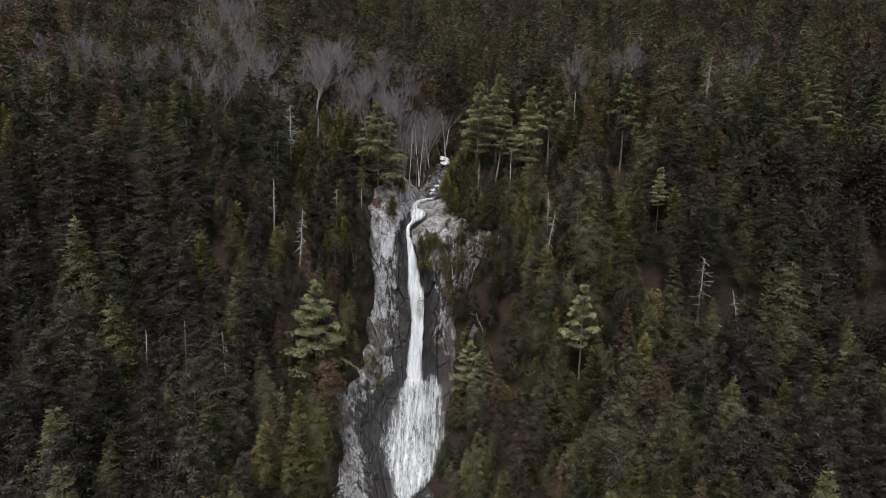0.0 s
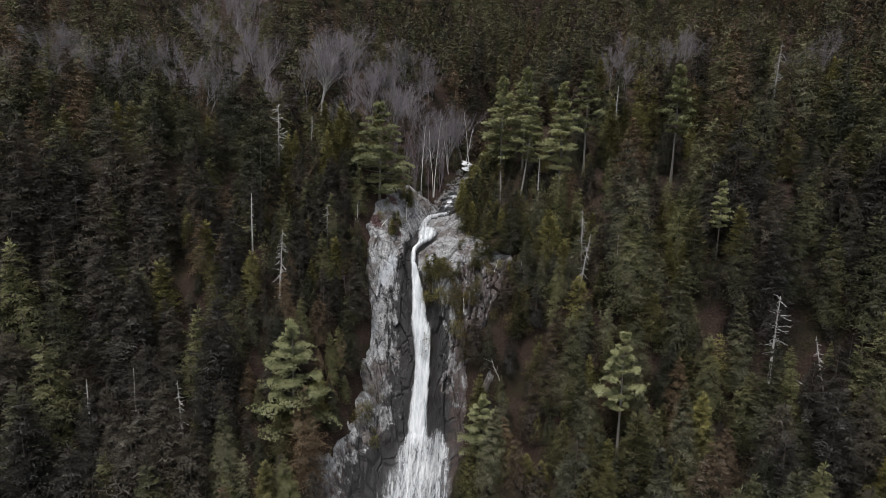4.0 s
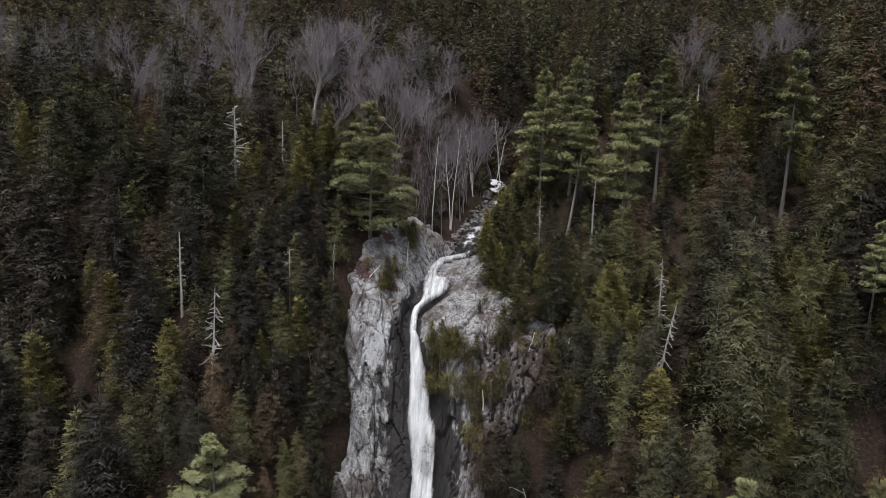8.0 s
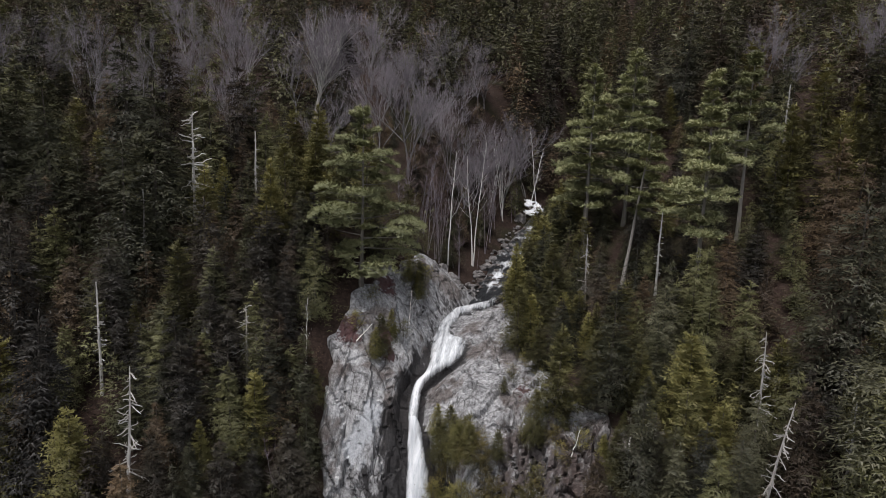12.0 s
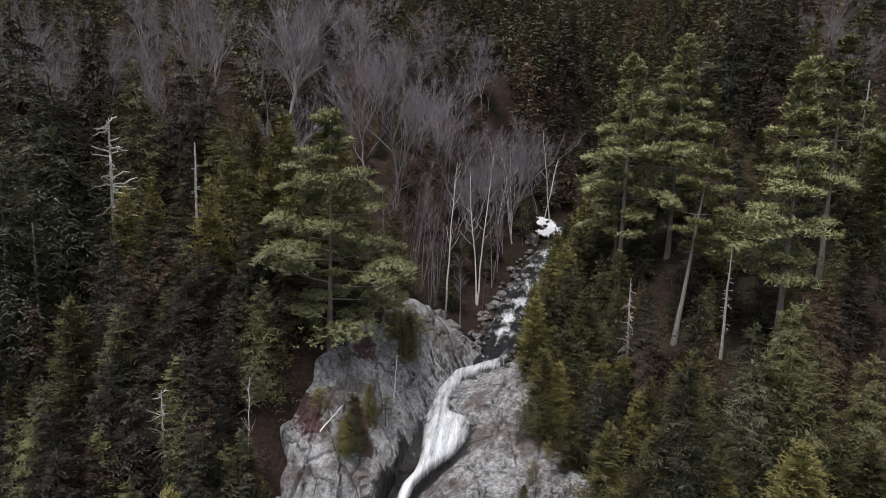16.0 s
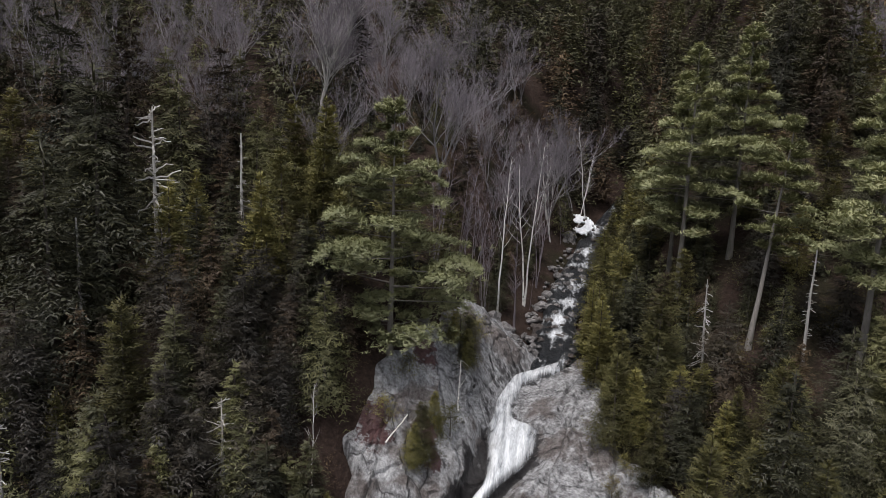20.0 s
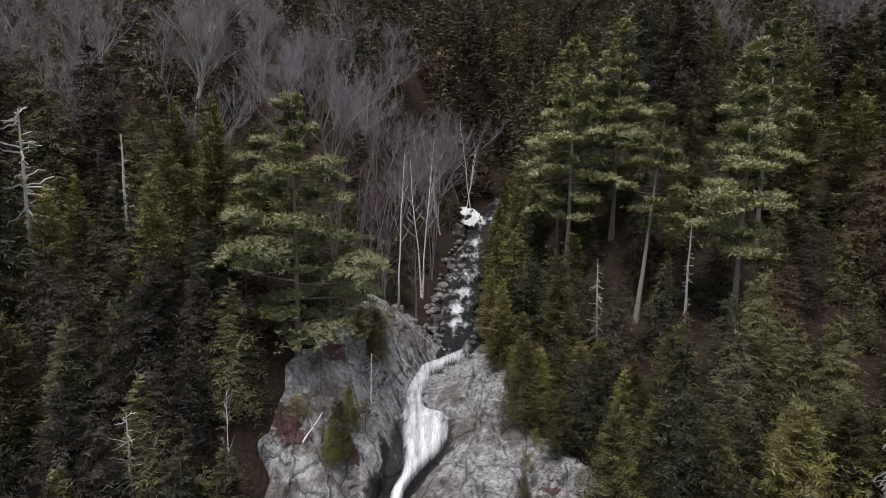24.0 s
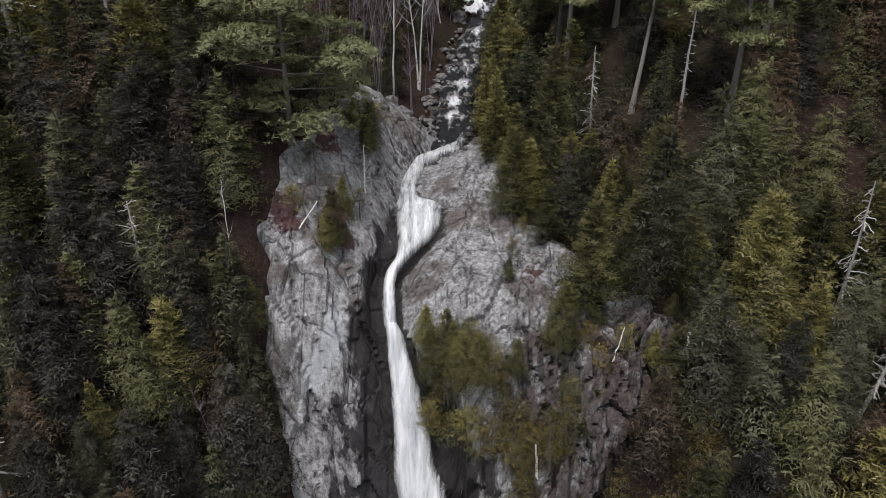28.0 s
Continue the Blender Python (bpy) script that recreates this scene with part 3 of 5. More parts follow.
def conifer(seed, h, r, boughs, seg, frond, base=0.08, droop=0.35, power=0.85, slim=0.20, upright=0.0, patchy=0.25, lay=0.42, wide=0.014, inner=120, fine=1.0, loose=0.13, most=0.046):
    """A needle tree: drooping boughs in uneven whorls, each a flat lacy frond of side twigs. Returns trunk and crown."""
    rng = np.random.default_rng(seed)
    path, rad = trunk_line(rng, h, 0.013 * h + 0.02)
    trunk = tube(path, rad, 6)
    t = base + (0.985 - base) * (1 - (1 - np.sort(rng.random(boughs))) ** 0.64)
    whorl = 17.0
    t = np.clip(np.where(rng.random(boughs) < 0.4, np.round(t * whorl) / whorl + rng.normal(0, 0.006, boughs), t), base, 0.985)
    n = len(t)
    az = rng.uniform(0, 2 * np.pi, n)
    lump = 1 + patchy * np.sin(az * 2 + rng.uniform(0, 6) + t * 9) * (1 - t) + 0.20 * np.sin(az * 4 + t * 48 + rng.uniform(0, 6)) + 0.14 * np.sin(az * 7 - t * 31 + rng.uniform(0, 6))
    L = (r * ((1 - t) / (1 - base)) ** power * rng.uniform(0.55, 1.18, n) * lump + 0.06 * r) * np.clip((t - base) / 0.12 + 0.6, 0, 1)
    out = np.stack([np.cos(az), np.sin(az), 0 * az], 1)
    root = np.stack([np.interp(t * h, path[:, 2], path[:, 0]), np.interp(t * h, path[:, 2], path[:, 1]), t * h], 1)
    rise = rng.normal(0.06, 0.22, n) + upright + 0.7 * t**4
    flat = np.stack([rng.normal(0, 0.18, n), rng.normal(0, 0.18, n), np.ones(n)], 1)
    own_turn, turns = rng.normal(0, 1, (n, 3)) * np.array([0.34, 0.34, 0.42]), []
    rows = []
    for j in range(1, seg + 1):
        s = 0.26 + 0.74 * (j - rng.random(n)) / seg
        d = L * s
        p = root + out * d[:, None]
        p[:, 2] += rise * d - droop * d * s
        tang = unit(out + np.stack([0 * d, 0 * d, rise - 2 * droop * s], 1))
        across = unit(np.cross(tang, flat))
        for sg in (-1, 1):
            twig = unit(tang * rng.uniform(0.45, 0.9, n)[:, None] + across * sg + np.stack([0 * d, 0 * d, rng.normal(-0.06 + upright, 0.12, n)], 1))
            reach = lay * L * (1.08 - 0.8 * s) * rng.uniform(0.6, 1.2, n) + 0.02 * h
            for k in range(frond):
                b = p + twig * (reach * (k + 0.3 * rng.random(n)) / frond)[:, None]
                way = unit(twig + tang * rng.uniform(-0.2, 0.9, n)[:, None] + rng.normal(0, loose, (n, 3)))
                size = np.minimum((reach * (1.7 / frond) + 0.010 * h) * fine, most * h) * rng.uniform(0.6, 1.25, n)
                side = unit(np.cross(way, np.cross(tang, across)) + rng.normal(0, loose * 1.1, (n, 3)))
                rows.append((b, way, side, size, np.clip(slim * size, 0.0038 * h, wide * h)))
                turns.append(own_turn + rng.normal(0, 0.22, (n, 3)))
    ti = base + (0.90 - base) * rng.random(inner) ** 1.2
    ai = rng.uniform(0, 6.28, inner)
    oi = np.stack([np.cos(ai), np.sin(ai), 0 * ai], 1)
    ri = r * (1 - ti) ** power * rng.uniform(0.10, 0.45, inner)
    rows.append((np.stack([0 * ti, 0 * ti, ti * h + 0.05 * h], 1) + oi * ri[:, None], unit(oi * 0.5 + np.array([0, 0, -1.0]) + rng.normal(0, 0.2, (inner, 3))),
                 np.stack([-np.sin(ai), np.cos(ai), 0 * ai], 1), 0.055 * h * rng.uniform(0.6, 1.2, inner) * (1.2 - ti), 0.030 * h * rng.uniform(0.6, 1.2, inner) * (1.2 - ti)))
    m = 10
    a2 = rng.uniform(0, 6.28, m)
    rows.append((np.stack([np.full(m, path[-1, 0]), np.full(m, path[-1, 1]), h * (1 - 0.09 * rng.random(m))], 1),
                 unit(np.stack([0.45 * np.cos(a2), 0.45 * np.sin(a2), np.ones(m)], 1)), np.stack([-np.sin(a2), np.cos(a2), 0 * a2], 1),
                 np.full(m, 0.05 * h), np.full(m, 0.010 * h)))
    rows = [np.concatenate(q) for q in zip(*rows)]
    tip = rows[0] + rows[1] * rows[3][:, None] * 0.5
    axis = np.stack([np.interp(tip[:, 2], path[:, 2], path[:, 0]), np.interp(tip[:, 2], path[:, 2], path[:, 1])], 1)
    away = np.concatenate([(tip[:, :2] - axis) / r, (0.12 + 0.85 * np.clip(tip[:, 2:] / h, 0, 1) ** 0.9)], 1)
    return trunk, blades(*rows, unit(unit(away) + np.concatenate([*turns, rng.normal(0, 0.3, (inner + m, 3))])))


def white_pine(seed, h, r, tiers, per, tufts, base=0.3, needle=0.34, lean=0.0, thin=0.24):
    """An open-crowned pine: bare trunk, long level boughs in tiers, flat clouds of needle tufts on their outer half."""
    rng = np.random.default_rng(seed)
    path, rad = trunk_line(rng, h, 0.0095 * h + 0.05, lean, 10, 0.012)
    wood = [tube(path, rad, 7)]
    rows = []
    for k in range(tiers):
        t = base + (0.985 - base) * (max(k + rng.uniform(-0.15, 0.15), 0) / (tiers - 1)) ** 0.95
        t = min(max(t, base * 0.9), 0.985)
        tier = t
        along = (t - base) / (1 - base)
        peak = (1 - along) ** 0.75 * min(1.0, 0.65 + 1.6 * along)
        turn = rng.uniform(0, 6.28)
        for b in range(per):
            t = min(max(tier + rng.normal(0, 0.016), base * 0.9), 0.985)
            root = np.array([np.interp(t * h, path[:, 2], path[:, q]) for q in range(3)])
            a = turn + b * 2 * np.pi / per + rng.normal(0, 0.3)
            if rng.random() < thin:
                continue
            L = max(r * max(peak, 0.10) * rng.uniform(0.35, 1.35), 0.5)
            out = np.array([math.cos(a), math.sin(a), 0])
            lift = rng.uniform(-0.06, 0.16) + 0.9 * max(t - 0.78, 0) * 2
            s = np.linspace(0, 1, 5)
            line = root + out * (L * s)[:, None] + np.array([0, 0, 1.0]) * (L * lift * s**1.5)[:, None]
            wood.append(tube(line, 0.010 * L * (1.15 - s) + 0.010, 3))
            m = int(tufts * rng.uniform(0.7, 1.3) * (0.25 + 0.75 * L / r))
            q = 1.05 - 0.62 * rng.random(m) ** 1.3
            c = root + out * (L * q)[:, None] + np.array([-out[1], out[0], 0]) * (rng.normal(0, 0.21, m) * L * (0.25 + q))[:, None]
            c[:, 2] += L * lift * q**1.5 + rng.normal(0.08, 0.08, m)
            mid = root + out * L * 0.78 + np.array([0, 0, L * lift * 0.7 - 0.9])
            c[:, 2] += 0.16 * L * (1 - ((q - 0.75) / 0.35) ** 2)
            for _ in range(11):
                w = unit(out * 0.4 + rng.normal(0, 0.75, (m, 3)) * np.array([1, 1, 0.4]) + np.array([0, 0, 0.28]))
                rows.append((c + rng.normal(0, 0.09, (m, 3)), w, unit(np.cross(w, np.array([0, 0, 1.0])) + rng.normal(0, 0.45, (m, 3))), needle * rng.uniform(0.6, 1.3, m), needle * rng.uniform(0.20, 0.36, m),
                             unit(unit(c - mid) + np.array([0, 0, 0.25]) + rng.normal(0, 0.22, (m, 3)))))
    rows = [np.concatenate(q) for q in zip(*rows)]
    return gather(wood), blades(*rows)


def bare_tree(seed, h, spread, forks=7, levels=3, twigs=10, trunk_part=0.35, r0=None, stems=1, upright=0.6, twig_len=1.0):
    """A leafless broadleaf: limbs that fork and fork again, with a haze of twigs. Returns limbs and twigs."""
    rng = np.random.default_rng(seed)
    wood, bases, ways = [], [], []
    r0 = r0 or 0.0085 * h + 0.03

    def limb(p, way, length, radius, level):
        n = 5 if level < 2 else 3
        line, q, w = [p], p, way
        for _ in range(n - 1):
            w = unit(w + rng.normal(0, 0.10, 3) + np.array([0, 0, 0.05]))
            q = q + w * length / (n - 1)
            line.append(q)
        line = np.array(line)
        wood.append(tube(line, radius * np.linspace(1, 0.42, n), (6, 4, 3, 3)[min(level, 3)]))
        if level >= levels:
            for _ in range(twigs):
                s = rng.uniform(0.15, 1.0)
                bases.append(line[min(int(s * (n - 1)), n - 2)] + (line[-1] - line[-2]) * rng.random())
                ways.append(unit(w + rng.normal(0, 0.55, 3) + np.array([0, 0, 0.35])))
            return
        for _ in range(forks - level):
            s = rng.uniform(0.35, 1.0)
            k = s * (n - 1)
            p2 = line[int(k)] + (line[min(int(k) + 1, n - 1)] - line[int(k)]) * (k - int(k))
            side = rng.normal(0, 1, 3)
            side -= side.dot(w) * w
            w2 = unit(w * upright + unit(side) * rng.uniform(0.35, 0.75) + np.array([0, 0, 0.45]))
            limb(p2, w2, length * rng.uniform(0.5, 0.72), radius * 0.46, level + 1)
        limb(line[-1], unit(w + rng.normal(0, 0.15, 3)), length * 0.6, radius * 0.42, level + 1)

    for _ in range(stems):
        lean = rng.normal(0, spread, 3) * (0.5 if stems > 1 else 0.15)
        start = np.array([rng.normal(0, 0.3) * (stems > 1), rng.normal(0, 0.3) * (stems > 1), -0.6])
        limb(start, unit(np.array([lean[0], lean[1], 1.0])), h * (trunk_part + 0.2), r0, 0)
    V, F = gather(wood)
    top = V[:, 2].max()
    B, W = np.array(bases), np.array(ways)
    scale = np.array([1, 1, h / (top + twig_len * 0.5)])
    V, B = V * scale, B * scale
    m = len(B)
    return (V, F), blades(B, W, unit(np.cross(W, rng.normal(0, 1, (m, 3)))), twig_len * rng.uniform(0.6, 1.5, m), np.full(m, 0.018 * twig_len + 0.007))


def slender(seed, h, fork=True, lean=0.05, tops=14, r=None):
    """A thin birch or sapling: one or two pale stems and a few fine upright branches."""
    rng = np.random.default_rng(seed)
    wood, bases, ways = [], [], []
    for k in range(2 if fork else 1):
        path, rad = trunk_line(rng, h * (1 - 0.12 * k), r or (0.0048 * h + 0.025), lean * (1 - 2.2 * k), 9, 0.04, 0.2)
        wood.append(tube(path, rad, 6))
        for _ in range(tops):
            t = rng.uniform(0.42, 0.98)
            p = np.array([np.interp(t * path[-1, 2], path[:, 2], path[:, q]) for q in range(3)])
            a, L = rng.uniform(0, 6.28), h * 0.17 * rng.uniform(0.5, 1.1) * (1.25 - t)
            w = unit(np.array([math.cos(a), math.sin(a), rng.uniform(0.6, 1.6)]))
            line = np.array([p, p + w * L * 0.5, p + w * L + np.array([0, 0, 0.15 * L])])
            wood.append(tube(line, [0.028, 0.018, 0.008], 3))
            for s in rng.uniform(0.3, 1.0, 7):
                bases.append(p + w * L * s)
                ways.append(unit(w + rng.normal(0, 0.5, 3) + np.array([0, 0, 0.3])))
    B, W = np.array(bases), np.array(ways)
    m = len(B)
    return gather(wood), blades(B, W, unit(np.cross(W, rng.normal(0, 1, (m, 3)))), rng.uniform(0.5, 1.2, m), np.full(m, 0.03))


def dead_tree(seed, h, r, stubs, reach, lean=0.0, droop=0.3, broken=0.25):
    """A standing dead conifer: a pale tapered stem with broken branches."""
    rng = np.random.default_rng(seed)
    path, rad = trunk_line(rng, h, r, lean, 9, 0.02, broken)
    limbs = []
    for _ in range(stubs):
        t = rng.uniform(0.22, 0.98)
        p = np.array([np.interp(t * h, path[:, 2], path[:, q]) for q in range(3)])
        a, L = rng.uniform(0, 6.28), reach * (0.15 + 0.95 * rng.random() ** 1.6) * (1.15 - 0.75 * t)
        w = np.array([math.cos(a), math.sin(a), rng.uniform(-0.55, 0.65)])
        s = np.linspace(0, 1, 5)[:, None]
        line = p + w * L * s + np.array([0, 0, 1.0]) * (-droop * L * s**2 + 0.45 * L * droop * s**4) + rng.normal(0, 0.07 * L, (5, 3)) * s
        limbs.append(tube(line, 0.022 * L * (1.2 - s[:, 0]) + 0.034, 3))
        for _ in range(3):
            k = rng.integers(1, 5)
            w2 = unit(w + rng.normal(0, 0.7, 3))
            l2 = L * 0.4 * rng.random()
            limbs.append(tube(np.array([line[k], line[k] + w2 * l2]), [0.030, 0.016], 3))
    return tube(path, rad, 7), gather(limbs)


def tree(name, made, mats, label, category="tree", parts=("trunk", "crown")):
    """A tree as a thing with its parts, built at the origin; put() stands copies of it on the land."""
    thing = tagged(new(name), label, category)
    for pname, shape, mat in zip(parts, made, mats):
        ob = new(pname, poly_mesh(f"{name}_{pname}", shape[0], shape[1], mat, pname == "trunk", None, shape[2] if len(shape) > 2 else None))
        ob.parent = thing
    return thing


USED = {}


STANDING = []


def put(thing, height, x, y, z=None, scale=1.0, turn=0.0, lean=(0, 0), group="", label=""):
    """Stands a tree (first the original, then copies) on the land. height: what it was built with."""
    z = float(land(x, y)) - 0.15 if z is None else z
    STANDING.append((x, y, height * scale))
    m = Matrix.LocRotScale((x, y, z), Euler((radians(lean[0]), radians(lean[1]), turn)), None)
    if thing.name in USED:
        ob = thing.copy()
        scene.collection.objects.link(ob)
        for child in thing.children:
            c = child.copy()
            scene.collection.objects.link(c)
            c.parent = ob
            c.matrix_parent_inverse = child.matrix_parent_inverse
    else:
        USED[thing.name] = ob = thing
    ob.matrix_basis = m @ Matrix.Diagonal((scale, scale, scale, 1))
    if group:
        ob["group"] = group
    if label:
        ob["label"] = label
    return ob


def row_of(name, high, kinds, size, most, slim):
    """The kinds of one species: seed, radius, droop, power, lift, needles, label. size: boughs, steps, twig blades; most: the longest spray."""
    b, g, f = size
    return [tree(name, conifer(sd, high, r, b, g, f, 0.05, d, p, slim, u, patchy=0.30, lay=0.30, wide=0.5 * most, inner=260, fine=0.8, loose=0.2, most=most), (BARK, m), lab) for sd, r, d, p, u, m, lab in kinds]


HEMLOCK_KINDS = ((1, 5.0, 0.34, 0.86, 0.0, HEMLOCK, "dark green hemlock with drooping feathery boughs"),
                 (2, 4.4, 0.28, 0.92, 0.0, HEMLOCK, "dense dark hemlock on the steep slope"),
                 (3, 5.6, 0.36, 0.80, 0.0, SPRUCE, "broad grey-green hemlock with ragged outline"),
                 (4, 3.8, 0.22, 1.0, 0.0, SPRUCE, "slim grey-green spruce in the forest"),
                 (5, 4.8, 0.32, 0.88, 0.0, RUST, "brownish hemlock with thin rusty boughs"))
# the first kind's needles are darkened further to dim the view's sides
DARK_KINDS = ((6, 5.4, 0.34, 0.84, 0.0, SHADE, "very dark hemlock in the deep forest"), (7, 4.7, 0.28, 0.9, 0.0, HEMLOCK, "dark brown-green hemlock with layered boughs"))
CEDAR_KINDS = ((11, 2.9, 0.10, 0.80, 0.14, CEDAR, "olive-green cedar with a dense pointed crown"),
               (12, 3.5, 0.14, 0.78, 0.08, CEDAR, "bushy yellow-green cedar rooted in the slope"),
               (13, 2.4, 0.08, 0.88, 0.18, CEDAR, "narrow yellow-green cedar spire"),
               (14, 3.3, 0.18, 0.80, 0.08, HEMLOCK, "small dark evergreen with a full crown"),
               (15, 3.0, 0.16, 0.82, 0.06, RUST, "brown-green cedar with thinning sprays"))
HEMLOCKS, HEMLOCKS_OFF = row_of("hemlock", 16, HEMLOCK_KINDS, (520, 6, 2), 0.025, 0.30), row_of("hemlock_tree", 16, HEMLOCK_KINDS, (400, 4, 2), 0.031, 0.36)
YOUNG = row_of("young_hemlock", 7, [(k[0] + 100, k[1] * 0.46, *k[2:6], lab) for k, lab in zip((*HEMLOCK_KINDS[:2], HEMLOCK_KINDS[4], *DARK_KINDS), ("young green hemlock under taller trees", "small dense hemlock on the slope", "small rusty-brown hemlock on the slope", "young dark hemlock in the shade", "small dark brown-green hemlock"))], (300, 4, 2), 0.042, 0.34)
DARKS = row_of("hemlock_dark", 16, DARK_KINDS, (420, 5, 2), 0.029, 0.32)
CEDARS, CEDARS_OFF = row_of("cedar", 11, CEDAR_KINDS, (520, 5, 2), 0.030, 0.32), row_of("cedar_tree", 11, CEDAR_KINDS, (380, 4, 2), 0.036, 0.38)
PINES = [tree("white_pine", white_pine(s, 20, r, n, 6, 185 if b < 0.2 else 105, b, thin=0.18 if b < 0.2 else 0.26), (PINE_BARK, PINE), lab, "tree")
         for s, r, n, b, lab in ((21, 3.7, 14, 0.28, "tall white pine with level tiers of pale green needles"),
                                 (22, 3.3, 11, 0.42, "white pine with a bare grey trunk and open crown"),
                                 (23, 7.0, 15, 0.05, "broad white pine with layered light green boughs"))]
BARES = [tree("bare_tree", bare_tree(s, 17, sp, f, 3, 14, tp, None, st, u, 1.25), (GREY_BARK, TWIG), lab, "tree")
         for s, sp, f, tp, st, u, lab in ((31, 0.5, 5, 0.36, 1, 0.6, "leafless grey broadleaf tree with a wide fan of limbs"),
                                          (32, 0.3, 5, 0.48, 1, 0.95, "tall leafless tree with upright grey limbs"),
                                          (33, 0.5, 4, 0.42, 2, 0.85, "leafless tree forked at the base with purplish twigs"))]
BIRCHES = [tree("birch", slender(s, 16, fk, ln), (BIRCH, TWIG), lab, "tree")
           for s, fk, ln, lab in ((41, False, 0.06, "slender white-barked birch without leaves"),
                                  (42, True, 0.07, "twin-stemmed white birch without leaves"))]
SAPLINGS = [tree("sapling", slender(s, 9, fk, 0.1, 16, 0.05), (TWIG, RED_TWIG), "thin leafless grey sapling", "tree")
            for s, fk in ((46, True), (47, False))]
SNAGS = [tree("dead_tree", dead_tree(s, 12, r, n, reach, ln, dr, br), (SNAG, SNAG), lab, "dead tree")
         for s, r, n, reach, ln, dr, br, lab in ((51, 0.21, 64, 2.6, 0.0, 0.32, 0.2, "bleached dead conifer with long broken branches"),
                                                 (52, 0.18, 60, 0.9, 0.0, 0.3, 0.35, "bare grey snag with short stubs"),
                                                 (53, 0.18, 66, 1.6, 0.05, 0.55, 0.2, "weathered dead spruce with drooping twigs"))]
SHRUBS = [tree("shrub", conifer(s, 2.6, 1.7, 130, 4, 2, 0.02, 0.10, 0.42, 0.5, 0.30, 0.5, 0.34, 0.045, 60, 1.2, 0.3), (BARK, m), lab, "shrub")
          for s, m, lab in ((61, SHRUB, "olive shrub growing on the cliff"), (62, CEDAR, "low bushy evergreen on bare rock"), (63, HEMLOCK, "low dark evergreen on a rock ledge"))]

# single trees that stand out
put(PINES[2], 20, -16.9, 177.2, None, 1.0, 0.6, (0, 0), label="broad layered white pine at the top of the cliff")
put(PINES[2], 20, -26.3, 141, None, 1.05, 2.0, label="pale green white pine beside the rock wall")
put(PINES[0], 20, 9.5, 200, None, 1.32, 1.1, group="pines above the brook")
put(PINES[1], 20, 14, 187.9, None, 1.06, 0.2, (-6, 8), group="pines above the brook", label="leaning white pine with a bare lower trunk")
put(PINES[0], 20, 22.2, 185, None, 1.30, 2.9, group="pines above the brook")
put(PINES[0], 20, 14.8, 202, None, 1.22, 4.0, group="pines above the brook")
put(PINES[1], 20, 29.6, 139, None, 1.15, 3.0)
put(PINES[1], 20, 48, 190, None, 1.3, 0.9)
put(PINES[0], 20, 101, 190, None, 1.15, 5.0)
put(PINES[2], 20, 7.0, 146, None, 0.62, 1.0, label="young bright green white pine below the rock")
put(PINES[1], 20, 51.5, 165, None, 0.78, 4.4)
put(PINES[0], 20, 9.5, 207, None, 1.15, 2.5)
put(PINES[1], 20, 29, 196, None, 1.2, 3.5)
put(tree("bare_tree", bare_tree(38, 25, 0.3, 7, 3, 22, 0.26, 0.42, 1, 0.62, 1.7), (SNAG, TWIG), "large leafless tree with a broad grey fan of limbs"), 25, -42.3, 229.4, None, 1.0, 1.0)
put(BIRCHES[0], 16, -9.6, 196, None, 1.1, 0.4, group="white birches by the brook")
put(BIRCHES[1], 16, -7.3, 206, None, 1.22, 0.1, group="white birches by the brook")
put(BIRCHES[0], 16, -19.9, 167.2, None, 0.5, 1.4)
put(SNAGS[0], 12, -39.9, 181, None, 1.36, 0.3)
put(SNAGS[1], 12, -33.5, 185, None, 1.05, 0.5)
put(SNAGS[1], 12, -41.2, 172, None, 1.05, 0.9)
put(SNAGS[1], 12, 17.7, 185, None, 0.85, 0.9)
put(SNAGS[2], 12, 9.4, 184.2, None, 0.78, 2.0)
put(SNAGS[2], 12, 25.6, 166.6, None, 0.95, 4.0)
put(SNAGS[1], 12, 31.5, 161, None, 0.85, 4.0)

put(SNAGS[0], 12, 57, 148, None, 1.25, 1.0, (0, 6))
put(SNAGS[2], 12, 66, 146, None, 0.95, 2.0, (0, 14))
put(SNAGS[1], 12, -59.7, 135, None, 1.0, 1.0)
put(SNAGS[1], 12, -52.5, 137, None, 0.95, 2.0)
put(SNAGS[2], 12, -44, 136, None, 0.9, 3.0)
put(SNAGS[2], 12, 24.5, 159.5, None, 0.95, 2.2, (4, -10))
put(SNAGS[0], 12, -25.6, 165, None, 0.75, 5.0)
put(SNAGS[2], 12, -32.2, 153.8, None, 1.1, 0.3)
put(SNAGS[1], 12, -39.6, 161, None, 1.0, 0.3)
put(SNAGS[1], 12, 39.8, 218, None, 1.0, 0.3)
put(SNAGS[2], 12, 84, 229, None, 1.4, 0.3)


